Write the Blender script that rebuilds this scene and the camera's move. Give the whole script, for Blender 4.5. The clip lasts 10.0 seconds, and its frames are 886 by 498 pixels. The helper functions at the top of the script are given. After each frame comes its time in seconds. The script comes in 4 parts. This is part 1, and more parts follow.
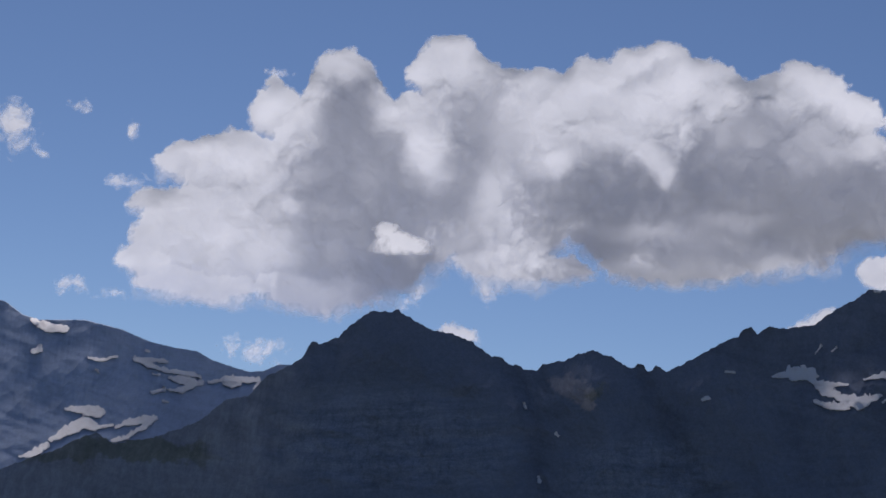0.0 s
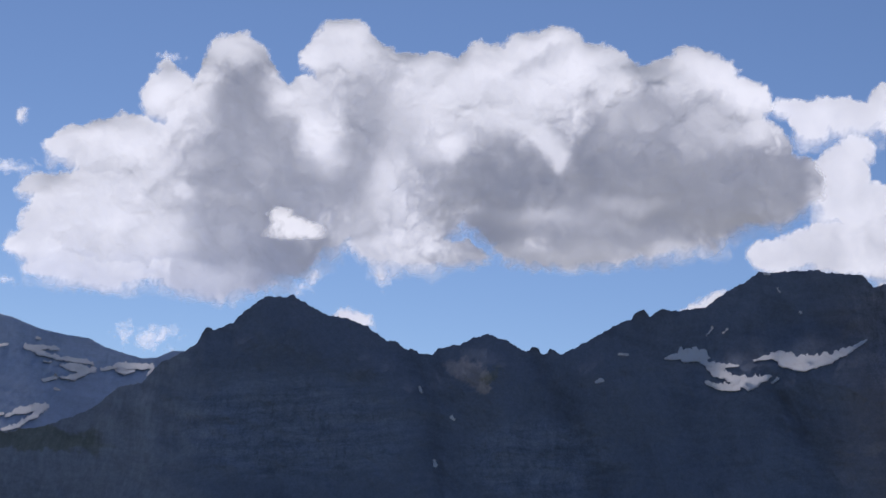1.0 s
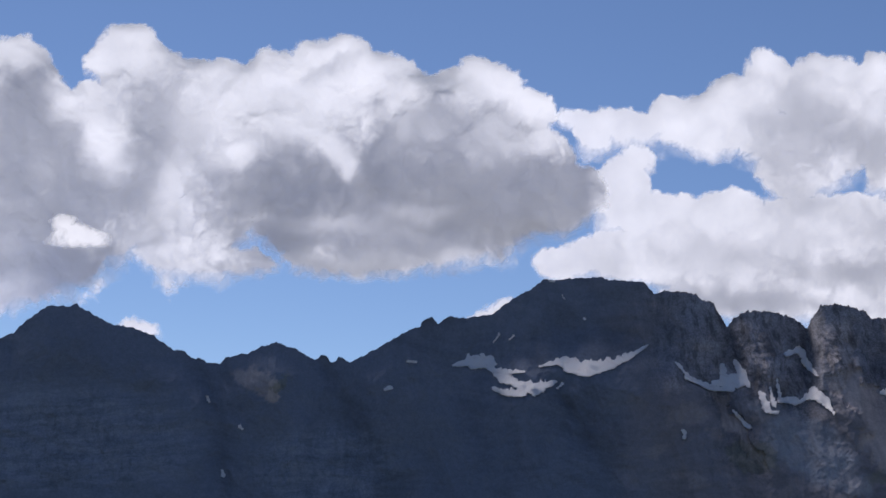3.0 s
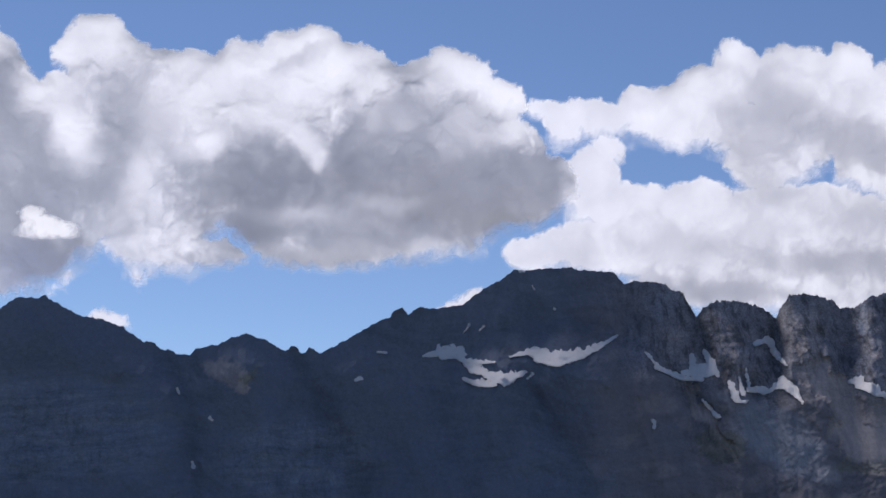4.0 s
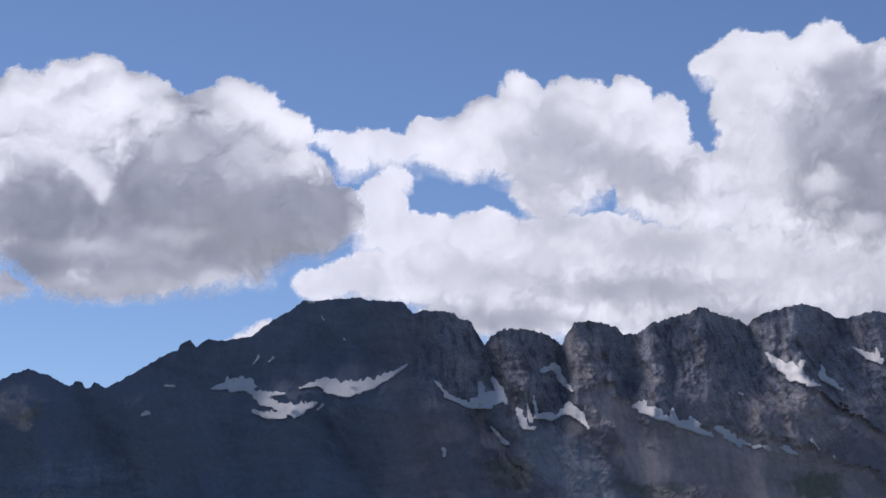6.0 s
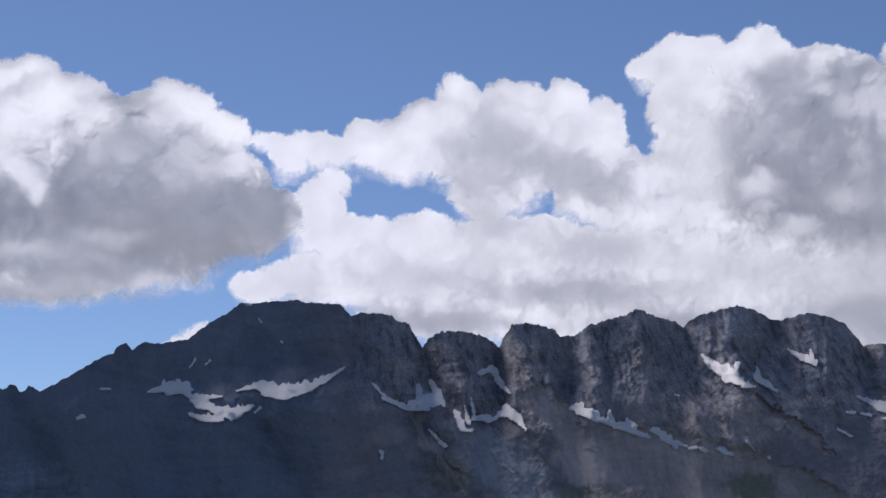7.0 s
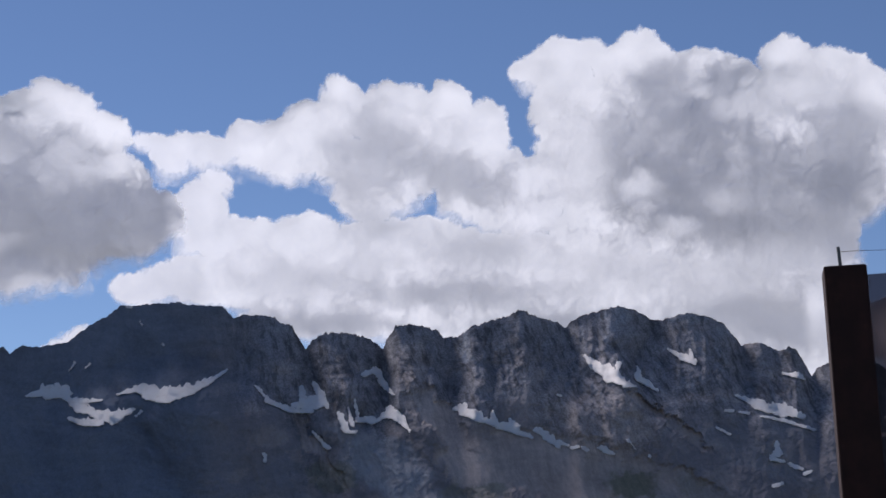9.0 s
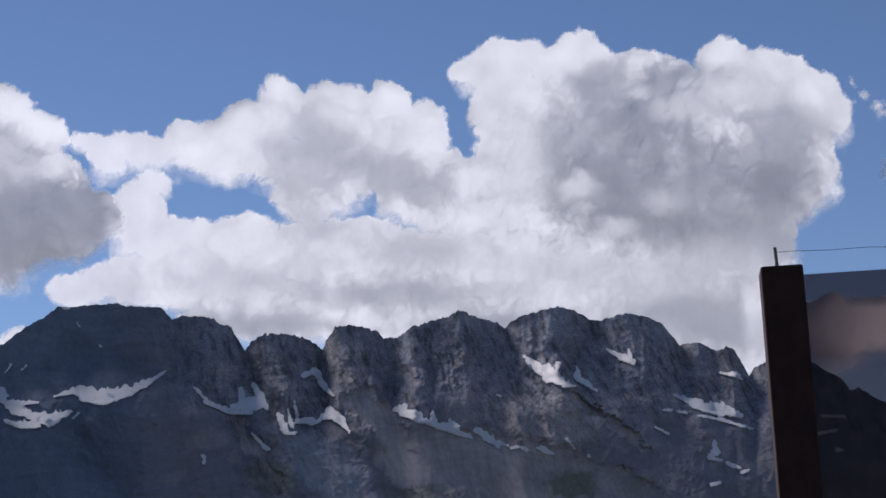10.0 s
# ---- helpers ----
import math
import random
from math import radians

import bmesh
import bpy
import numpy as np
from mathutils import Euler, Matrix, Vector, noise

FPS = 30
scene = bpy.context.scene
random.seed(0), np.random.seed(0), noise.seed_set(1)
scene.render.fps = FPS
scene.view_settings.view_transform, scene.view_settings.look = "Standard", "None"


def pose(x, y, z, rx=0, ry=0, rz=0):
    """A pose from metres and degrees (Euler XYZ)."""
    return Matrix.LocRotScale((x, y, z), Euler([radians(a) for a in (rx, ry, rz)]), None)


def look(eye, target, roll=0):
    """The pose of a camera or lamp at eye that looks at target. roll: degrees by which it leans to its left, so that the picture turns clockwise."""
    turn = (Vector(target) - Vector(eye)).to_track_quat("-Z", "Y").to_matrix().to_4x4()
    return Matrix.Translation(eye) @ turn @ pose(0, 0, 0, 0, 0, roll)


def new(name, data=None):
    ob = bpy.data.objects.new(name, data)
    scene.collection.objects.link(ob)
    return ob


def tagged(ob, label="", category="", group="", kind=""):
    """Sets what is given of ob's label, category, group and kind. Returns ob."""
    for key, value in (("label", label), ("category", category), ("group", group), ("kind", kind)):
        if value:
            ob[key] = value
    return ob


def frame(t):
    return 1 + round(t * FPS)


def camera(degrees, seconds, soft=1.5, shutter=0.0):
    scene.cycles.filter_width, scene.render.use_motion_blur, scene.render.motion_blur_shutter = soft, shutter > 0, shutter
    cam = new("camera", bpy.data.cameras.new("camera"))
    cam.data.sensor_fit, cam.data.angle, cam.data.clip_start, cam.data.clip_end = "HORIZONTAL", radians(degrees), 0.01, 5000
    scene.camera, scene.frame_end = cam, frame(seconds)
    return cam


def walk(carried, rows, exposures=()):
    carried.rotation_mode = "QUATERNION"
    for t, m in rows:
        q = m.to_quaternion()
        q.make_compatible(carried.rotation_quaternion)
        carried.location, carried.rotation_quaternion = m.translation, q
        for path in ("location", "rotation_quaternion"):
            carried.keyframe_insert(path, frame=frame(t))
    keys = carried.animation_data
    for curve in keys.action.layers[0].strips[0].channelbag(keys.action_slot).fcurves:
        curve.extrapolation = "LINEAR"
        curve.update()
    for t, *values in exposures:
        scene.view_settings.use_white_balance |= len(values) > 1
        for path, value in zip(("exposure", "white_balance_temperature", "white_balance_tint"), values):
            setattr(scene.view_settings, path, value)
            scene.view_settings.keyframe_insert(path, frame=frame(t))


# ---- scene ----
# ---- camera: one pan on the spot, looking up at the range ----
EYE = 1.6
cam = camera(30.5, 10.0, soft=1.6)
ROWS = [
    (0.0, 15.605, 100.915, -4.209),
    (0.5, 13.993, 100.522, -3.708),
    (1.0, 12.011, 100.602, -3.277),
    (1.5, 10.136, 100.858, -2.977),
    (2.0, 7.950, 101.074, -2.588),
    (2.5, 6.039, 101.156, -2.170),
    (3.0, 4.710, 101.203, -1.817),
    (4.3, 3.135, 100.874, -1.248),
    (4.5, 2.500, 100.922, -0.987),
    (5.0, -0.071, 101.328, -0.354),
    (5.5, -2.018, 101.797, 0.165),
    (6.0, -3.486, 102.039, 0.447),
    (7.5, -6.474, 102.079, 1.101),
    (8.0, -7.340, 102.074, 1.331),
    (8.5, -8.475, 102.074, 1.570),
    (9.0, -9.634, 102.052, 1.832),
    (9.5, -10.667, 102.033, 2.075),
    (10.0, -11.706, 102.000, 2.306),
]
KELVIN, TINT = 5950, 18
EXPOSURES = [(t, stops, KELVIN, TINT) for t, stops in ((0.0, -0.38), (0.4, -0.22), (0.9, -0.05), (1.4, 0.0), (3.0, 0.02), (4.5, 0.08), (6.5, 0.06), (8.5, 0.0), (10.0, -0.05))]
walk(cam, [(t, pose(0, 0, EYE, pitch, roll, yaw)) for t, yaw, pitch, roll in ROWS], EXPOSURES)

# ---- light: high sun behind the range, off to the left and veiled by cloud, and clear sky ----
SUN_AZ, SUN_EL = -24.0, 42.5
world = bpy.data.worlds.new("sky")
scene.world = world
world.use_nodes = True
wn = world.node_tree
sky = wn.nodes.new("ShaderNodeTexSky")
sky.sky_type = "NISHITA"
sky.sun_disc = False
sky.sun_elevation, sky.sun_rotation = radians(SUN_EL), radians(SUN_AZ)
sky.altitude, sky.air_density, sky.dust_density, sky.ozone_density = 1800, 0.95, 0.08, 2.6
background = wn.nodes["Background"]
background.inputs["Strength"].default_value = 0.073
wn.links.new(sky.outputs[0], background.inputs["Color"])

sun = new("sun", bpy.data.lights.new("sun", "SUN"))
sun.data.energy, sun.data.angle, sun.data.color = 3.9, radians(24.0), (1.0, 0.95, 0.88)
sa, se = radians(SUN_AZ), radians(SUN_EL)
to_sun = Vector((math.sin(sa) * math.cos(se), math.cos(sa) * math.cos(se), math.sin(se)))
sun.matrix_world = look(to_sun * 100, (0, 0, 0))


# ---- noise for the land and the clouds ----
def lattice(seed):
    rng = np.random.default_rng(seed)
    ang = rng.random(1024) * 2 * np.pi
    return rng.permutation(1024), np.cos(ang), np.sin(ang)


LATTICES = {}


def gnoise(x, y, seed=0):
    """Gradient noise, about -0.7 to 0.7."""
    if seed not in LATTICES:
        LATTICES[seed] = lattice(seed)
    perm, gx, gy = LATTICES[seed]
    x, y = np.broadcast_arrays(np.asarray(x, float), np.asarray(y, float))
    xi, yi = np.floor(x).astype(np.int64), np.floor(y).astype(np.int64)
    fx, fy = x - xi, y - yi
    u, v = fx * fx * fx * (fx * (fx * 6 - 15) + 10), fy * fy * fy * (fy * (fy * 6 - 15) + 10)

    def corner(i, j):
        h = perm[(perm[(xi + i) & 1023] + yi + j) & 1023]
        return gx[h] * (fx - i) + gy[h] * (fy - j)

    a, b, c, d = corner(0, 0), corner(1, 0), corner(0, 1), corner(1, 1)
    return (a + u * (b - a)) * (1 - v) + (c + u * (d - c)) * v


def fbm(x, y, seed=0, octaves=4, gain=0.5):
    total, amp = 0.0, 1.0
    for k in range(octaves):
        total = total + amp * gnoise(x * 2.03 ** k, y * 2.03 ** k, seed + k)
        amp *= gain
    return total


def ridged(x, y, seed=0, octaves=3, gain=0.5):
    """Sharp crests, 0 to about 1."""
    total, amp, norm = 0.0, 1.0, 0.0
    for k in range(octaves):
        total = total + amp * (1 - 2.2 * np.abs(gnoise(x * 2.07 ** k, y * 2.07 ** k, seed + k)))
        norm += amp
        amp *= gain
    return total / norm


def billow(x, y, seed=0, octaves=4, gain=0.55):
    """Round heads with sharp creases between them, 0 to about 1."""
    total, amp, norm = 0.0, 1.0, 0.0
    for k in range(octaves):
        total = total + amp * 1.9 * np.abs(gnoise(x * 2.05 ** k, y * 2.05 ** k, seed + k))
        norm += amp
        amp *= gain
    return total / norm


def smooth(lo, hi, v):
    s = np.clip((v - lo) / (hi - lo), 0, 1)
    return s * s * (3 - 2 * s)


# ---- materials ----
def material(name):
    mat = bpy.data.materials.new(name)
    mat.use_nodes = True
    nt = mat.node_tree
    bsdf = nt.nodes["Principled BSDF"]
    return mat, nt, bsdf


def node(nt, kind, **values):
    n = nt.nodes.new(kind)
    for key, value in values.items():
        n.inputs[key.replace("_", " ")].default_value = value
    return n


def noise_node(nt, coords, scale, detail=6.0, rough=0.6, stretch=None):
    n = node(nt, "ShaderNodeTexNoise", Scale=scale, Detail=detail, Roughness=rough)
    if stretch:
        m = nt.nodes.new("ShaderNodeMapping")
        m.inputs["Scale"].default_value = stretch
        nt.links.new(coords, m.inputs["Vector"])
        coords = m.outputs[0]
    nt.links.new(coords, n.inputs["Vector"])
    return n.outputs["Fac"]


def ramp(nt, fac, stops):
    r = nt.nodes.new("ShaderNodeValToRGB")
    el = r.color_ramp.elements
    while len(el) < len(stops):
        el.new(0.5)
    for e, (p, c) in zip(el, stops):
        e.position, e.color = p, (*c, 1.0)
    nt.links.new(fac, r.inputs[0])
    return r.outputs["Color"]


def mix_colour(nt, fac, a, b, how="MIX"):
    m = nt.nodes.new("ShaderNodeMix")
    m.data_type, m.blend_type = "RGBA", how
    for slot, value in ((0, fac), (6, a), (7, b)):
        if isinstance(value, (int, float)):
            m.inputs[slot].default_value = value
        elif isinstance(value, tuple):
            m.inputs[slot].default_value = (*value, 1.0)
        else:
            nt.links.new(value, m.inputs[slot])
    return m.outputs[2]


def rock_material(name, cold, warm, grass=(0.20, 0.20, 0.14), scree=(0.48, 0.405, 0.37), bare=(0.34, 0.345, 0.37), contrast=1.0):
    """Bedded limestone: beds, cracks, scree, thin grass and painted relief shading by attributes of the land."""
    mat, nt, bsdf = material(name)
    geo = nt.nodes.new("ShaderNodeNewGeometry")
    # beds dip across the face, cracks and runnels go down it; both carry on into its depth
    skew = nt.nodes.new("ShaderNodeMapping")
    skew.inputs["Rotation"].default_value = (0, radians(8), 0)
    skew.inputs["Scale"].default_value = (1.0, 0.3, 1.0)
    nt.links.new(geo.outputs["Position"], skew.inputs["Vector"])
    warp = node(nt, "ShaderNodeTexNoise", Scale=0.012, Detail=3.0, Roughness=0.55)
    nt.links.new(skew.outputs[0], warp.inputs["Vector"])
    shift = nt.nodes.new("ShaderNodeVectorMath")
    shift.operation = "MULTIPLY_ADD"
    shift.inputs[1].default_value = (34, 34, 34)
    nt.links.new(warp.outputs["Color"], shift.inputs[0])
    nt.links.new(skew.outputs[0], shift.inputs[2])
    pos = shift.outputs[0]

    def field(key):
        at = nt.nodes.new("ShaderNodeAttribute")
        at.attribute_name = key
        return at.outputs["Fac"]

    def grey(fac, lo, at_lo, hi, at_hi, mid=None):
        stops = [(lo, (at_lo,) * 3), (hi, (at_hi,) * 3)]
        if mid:
            stops.insert(1, ((lo + hi) / 2, (mid,) * 3))
        return ramp(nt, fac, stops)

    def lean(value, amount, least):
        m = nt.nodes.new("ShaderNodeMath")
        m.operation = "MULTIPLY_ADD"
        m.inputs[1].default_value, m.inputs[2].default_value = amount, least
        nt.links.new(value, m.inputs[0])
        return m.outputs[0]

    big = noise_node(nt, pos, 0.010, 5, 0.55)
    fine = noise_node(nt, pos, 0.11, 4, 0.6)
    beds = noise_node(nt, pos, 0.065, 4, 0.6, (0.10, 0.3, 1.0))
    thin = noise_node(nt, pos, 0.20, 3, 0.55, (0.10, 0.3, 1.0))
    cracks = noise_node(nt, pos, 0.08, 6, 0.7, (1.0, 0.6, 0.26))
    grit = noise_node(nt, pos, 0.30, 2, 0.6)
    runs = noise_node(nt, pos, 0.12, 3, 0.55, (1.0, 0.5, 0.12))
    cliff = field("cliff")
    tint = mix_colour(nt, field("warm"), cold, warm)
    tint = mix_colour(nt, 0.35 * contrast, tint, grey(big, 0.3, 0.8, 0.7, 1.22), "MULTIPLY")
    slab = field("slab")
    tint = mix_colour(nt, slab, tint, mix_colour(nt, 1.0, tint, (1.18, 1.18, 1.16), "MULTIPLY"))
    tint = mix_colour(nt, lean(slab, 0.32, 0.08), tint, grey(beds, 0.36, 0.72, 0.62, 1.2, 1.0), "MULTIPLY")
    tint = mix_colour(nt, lean(slab, 0.22, 0.05), tint, grey(thin, 0.4, 0.75, 0.6, 1.15), "MULTIPLY")
    for key, stone in (("pale", bare), ("scree", scree), ("grass", grass)):
        tone = mix_colour(nt, 0.55, stone, grey(big, 0.3, 0.75, 0.7, 1.2), "MULTIPLY")
        tone = mix_colour(nt, 0.45, tone, grey(runs, 0.38, 0.75, 0.62, 1.15), "MULTIPLY")
        tint = mix_colour(nt, field(key), tint, tone)
    worn = mix_colour(nt, 0.9, tint, grey(cracks, 0.38, 0.5, 0.6, 1.2, 1.0), "MULTIPLY")
    worn = mix_colour(nt, 0.25, worn, grey(beds, 0.38, 0.6, 0.6, 1.2), "MULTIPLY")
    colour = mix_colour(nt, cliff, tint, worn)
    colour = mix_colour(nt, 0.22 * contrast, colour, grey(fine, 0.34, 0.7, 0.66, 1.27), "MULTIPLY")
    colour = mix_colour(nt, lean(cliff, 0.45, 0.16 * contrast), colour, grey(grit, 0.36, 0.62, 0.64, 1.35), "MULTIPLY")
    # ribs lightened and gullies darkened in colour, so the relief reads in shade
    colour = mix_colour(nt, lean(cliff, 0.25, 0.45 * contrast), colour, grey(field("rib_shade"), 0.3, 0.68, 0.7, 1.36, 1.0), "MULTIPLY")
    nt.links.new(colour, bsdf.inputs["Base Color"])
    bsdf.inputs["Roughness"].default_value = 0.92
    bsdf.inputs["Specular IOR Level"].default_value = 0.2
    bump = node(nt, "ShaderNodeBump", Strength=0.35, Distance=4.0)
    mixed = nt.nodes.new("ShaderNodeMath")
    mixed.operation = "ADD"
    nt.links.new(cracks, mixed.inputs[0])
    nt.links.new(beds, mixed.inputs[1])
    nt.links.new(mixed.outputs[0], bump.inputs["Height"])
    nt.links.new(bump.outputs[0], bsdf.inputs["Normal"])
    return mat


# the blue of the cold tone stands in for haze over the rock
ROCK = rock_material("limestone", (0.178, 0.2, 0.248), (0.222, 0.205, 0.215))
# paler and bluer: haze of distance put into the base colour
ROCK_HAZED = rock_material("hazed_limestone", (0.39, 0.45, 0.56), (0.42, 0.45, 0.52), contrast=0.7)


def snow_material():
    mat, nt, bsdf = material("old_snow")
    geo = nt.nodes.new("ShaderNodeNewGeometry")
    dirt = noise_node(nt, geo.outputs["Position"], 0.06, 7, 0.65)
    fine = noise_node(nt, geo.outputs["Position"], 0.35, 5, 0.6)
    nt.links.new(ramp(nt, dirt, ((0.3, (0.84, 0.75, 0.67)), (0.44, (0.98, 0.9, 0.82)), (0.7, (0.99, 0.93, 0.87)))), bsdf.inputs["Base Color"])
    bsdf.inputs["Roughness"].default_value = 0.75
    bump = node(nt, "ShaderNodeBump", Strength=0.6, Distance=2.0)
    nt.links.new(fine, bump.inputs["Height"])
    nt.links.new(bump.outputs[0], bsdf.inputs["Normal"])
    return mat


SNOW = snow_material()


def cloud_material():
    """Fine droplets: they scatter light onward as well as back, less where shade is painted in; thin edges show the
    sky.
    """
    mat, nt, bsdf = material("cloud_droplets")
    nt.nodes.remove(bsdf)
    out = nt.nodes["Material Output"]
    geo = nt.nodes.new("ShaderNodeNewGeometry")

    def field(name):
        at = nt.nodes.new("ShaderNodeAttribute")
        at.attribute_name = name
        return at.outputs["Fac"]

    def wavy(base, noise_out, amount):
        centred = nt.nodes.new("ShaderNodeMath")
        centred.operation = "MULTIPLY_ADD"
        centred.inputs[1].default_value, centred.inputs[2].default_value = amount, -0.5 * amount
        nt.links.new(noise_out, centred.inputs[0])
        total = nt.nodes.new("ShaderNodeMath")
        total.operation = "ADD"
        nt.links.new(base, total.inputs[0])
        nt.links.new(centred.outputs[0], total.inputs[1])
        return total.outputs[0]

    def span(value, lo, hi, out_lo, out_hi, how="SMOOTHSTEP"):
        r = nt.nodes.new("ShaderNodeMapRange")
        r.interpolation_type = how
        for key, v in (("From Min", lo), ("From Max", hi), ("To Min", out_lo), ("To Max", out_hi)):
            r.inputs[key].default_value = v
        nt.links.new(value, r.inputs["Value"])
        return r.outputs[0]

    # the pattern is the same all through the depth of the cloud
    around = nt.nodes.new("ShaderNodeVectorMath")
    around.operation = "NORMALIZE"
    nt.links.new(geo.outputs["Position"], around.inputs[0])
    wisps = noise_node(nt, around.outputs[0], 42.0, 4, 0.42)
    folds = noise_node(nt, around.outputs[0], 20.0, 5, 0.45)
    cover = span(wavy(field("cover"), wisps, 0.6), 0.0, 0.9, 0.0, 1.0)
    onward = span(wavy(field("painted_shade"), folds, 0.22), 0.0, 1.0, ONWARD_THIN, ONWARD_DENSE, "LINEAR")
    # blue-grey of shaded cloud put into the colour; the droplets are white
    back = node(nt, "ShaderNodeBsdfDiffuse", Color=(0.485, 0.535, 0.70, 1))
    thru = node(nt, "ShaderNodeBsdfTranslucent", Color=(0.955, 0.95, 0.935, 1))
    # normal fixed by the sun's direction: sunlight passes in full, whatever the tilt of the skin
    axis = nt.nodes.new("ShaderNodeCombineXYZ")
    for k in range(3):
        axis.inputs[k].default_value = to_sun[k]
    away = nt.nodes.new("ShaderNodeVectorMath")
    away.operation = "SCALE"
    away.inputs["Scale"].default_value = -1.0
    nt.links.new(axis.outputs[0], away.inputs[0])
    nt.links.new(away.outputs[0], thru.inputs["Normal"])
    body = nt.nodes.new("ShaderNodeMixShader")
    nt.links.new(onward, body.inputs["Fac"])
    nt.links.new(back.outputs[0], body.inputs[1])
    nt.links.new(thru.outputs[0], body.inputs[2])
    clear = nt.nodes.new("ShaderNodeBsdfTransparent")
    final = nt.nodes.new("ShaderNodeMixShader")
    nt.links.new(cover, final.inputs["Fac"])
    nt.links.new(clear.outputs[0], final.inputs[1])
    nt.links.new(body.outputs[0], final.inputs[2])
    nt.links.new(final.outputs[0], out.inputs["Surface"])
    return mat


ONWARD_THIN, ONWARD_DENSE = 0.66, 0.11
CLOUD = cloud_material()


def ground_material():
    mat, nt, bsdf = material("meadow")
    geo = nt.nodes.new("ShaderNodeNewGeometry")
    big = noise_node(nt, geo.outputs["Position"], 0.02, 8, 0.65)
    nt.links.new(ramp(nt, big, ((0.35, (0.035, 0.042, 0.025)), (0.55, (0.06, 0.066, 0.042)), (0.7, (0.11, 0.11, 0.08)))), bsdf.inputs["Base Color"])
    bsdf.inputs["Roughness"].default_value = 0.95
    return mat


def steel_material():
    mat, nt, bsdf = material("rusted_steel")
    geo = nt.nodes.new("ShaderNodeNewGeometry")
    rust = noise_node(nt, geo.outputs["Position"], 9.0, 8, 0.65)
    run = noise_node(nt, geo.outputs["Position"], 26.0, 5, 0.6, (1, 1, 0.12))
    tone = ramp(nt, rust, ((0.35, (0.026, 0.0085, 0.0065)), (0.6, (0.05, 0.016, 0.0115)), (0.75, (0.085, 0.03, 0.019))))
    tone = mix_colour(nt, 0.5, tone, ramp(nt, run, ((0.35, (0.6, 0.6, 0.6)), (0.65, (1.2, 1.15, 1.1)))), "MULTIPLY")
    nt.links.new(tone, bsdf.inputs["Base Color"])
    bsdf.inputs["Roughness"].default_value = 0.8
    bsdf.inputs["Metallic"].default_value = 0.2
    bump = node(nt, "ShaderNodeBump", Strength=0.3, Distance=0.002)
    nt.links.new(rust, bump.inputs["Height"])
    nt.links.new(bump.outputs[0], bsdf.inputs["Normal"])
    return mat


def wire_material():
    mat, nt, bsdf = material("dull_wire")
    geo = nt.nodes.new("ShaderNodeNewGeometry")
    tone = noise_node(nt, geo.outputs["Position"], 40.0, 4, 0.6)
    nt.links.new(ramp(nt, tone, ((0.35, (0.09, 0.09, 0.09)), (0.65, (0.2, 0.19, 0.18)))), bsdf.inputs["Base Color"])
    bsdf.inputs["Metallic"].default_value, bsdf.inputs["Roughness"].default_value = 0.7, 0.55
    return mat


def smoked_glass():
    mat, nt, bsdf = material("smoked_glass")
    nt.nodes.remove(bsdf)
    tint = node(nt, "ShaderNodeBsdfTransparent", Color=(0.40, 0.355, 0.36, 1))
    gloss = node(nt, "ShaderNodeBsdfGlossy", Roughness=0.02)
    fres = node(nt, "ShaderNodeFresnel", IOR=1.2)
    mix = nt.nodes.new("ShaderNodeMixShader")
    nt.links.new(fres.outputs[0], mix.inputs[0])
    nt.links.new(tint.outputs[0], mix.inputs[1])
    nt.links.new(gloss.outputs[0], mix.inputs[2])
    nt.links.new(mix.outputs[0], nt.nodes["Material Output"].inputs["Surface"])
    return mat


STEEL, WIRE, GLASS, MEADOW = steel_material(), wire_material(), smoked_glass(), ground_material()


# ---- building ----
def place(az, el, reach):
    """World places at azimuth and elevation (degrees) and distance from the eye."""
    a, e = np.radians(az), np.radians(el)
    return np.stack((np.sin(a) * np.cos(e) * reach, np.cos(a) * np.cos(e) * reach, np.sin(e) * reach + EYE), -1)


def sheet(name, verts, quads, mat, fields=None, normals=None, parent=None):
    """One smooth mesh from arrays of vertices and faces."""
    used = np.unique(quads)
    index = np.zeros(len(verts), np.int64)
    index[used] = np.arange(len(used))
    verts, quads = verts[used], index[quads]
    mesh = bpy.data.meshes.new(name)
    mesh.vertices.add(len(verts))
    mesh.vertices.foreach_set("co", verts.astype(np.float32).ravel())
    mesh.loops.add(quads.size)
    mesh.loops.foreach_set("vertex_index", quads.astype(np.int32).ravel())
    mesh.polygons.add(len(quads))
    mesh.polygons.foreach_set("loop_start", (np.arange(len(quads)) * 4).astype(np.int32))
    mesh.update(calc_edges=True)
    mesh.shade_smooth()
    for key, values in (fields or {}).items():
        attribute = mesh.attributes.new(key, "FLOAT", "POINT")
        attribute.data.foreach_set("value", values.ravel()[used].astype(np.float32))
    if normals is not None:
        mesh.normals_split_custom_set_from_vertices(normals[used].astype(np.float32))
    mesh.materials.append(mat)
    ob = new(name, mesh)
    ob.parent = parent
    return ob


def grid_normals(p):
    """Unit normals of a grid of places, so that neighbouring parts meet without a seam."""
    n = np.cross(np.gradient(p, axis=1), np.gradient(p, axis=0))
    return n / np.maximum(np.linalg.norm(n, axis=-1, keepdims=True), 1e-9)


def grid_quads(rows, cols, keep=None, flip=False, base=0):
    i, j = np.meshgrid(np.arange(rows - 1), np.arange(cols - 1), indexing="ij")
    if keep is not None:
        i, j = i[keep], j[keep]
    q = np.stack((i * cols + j, i * cols + j + 1, (i + 1) * cols + j + 1, (i + 1) * cols + j), -1).reshape(-1, 4) + base
    return q[:, ::-1] if flip else q


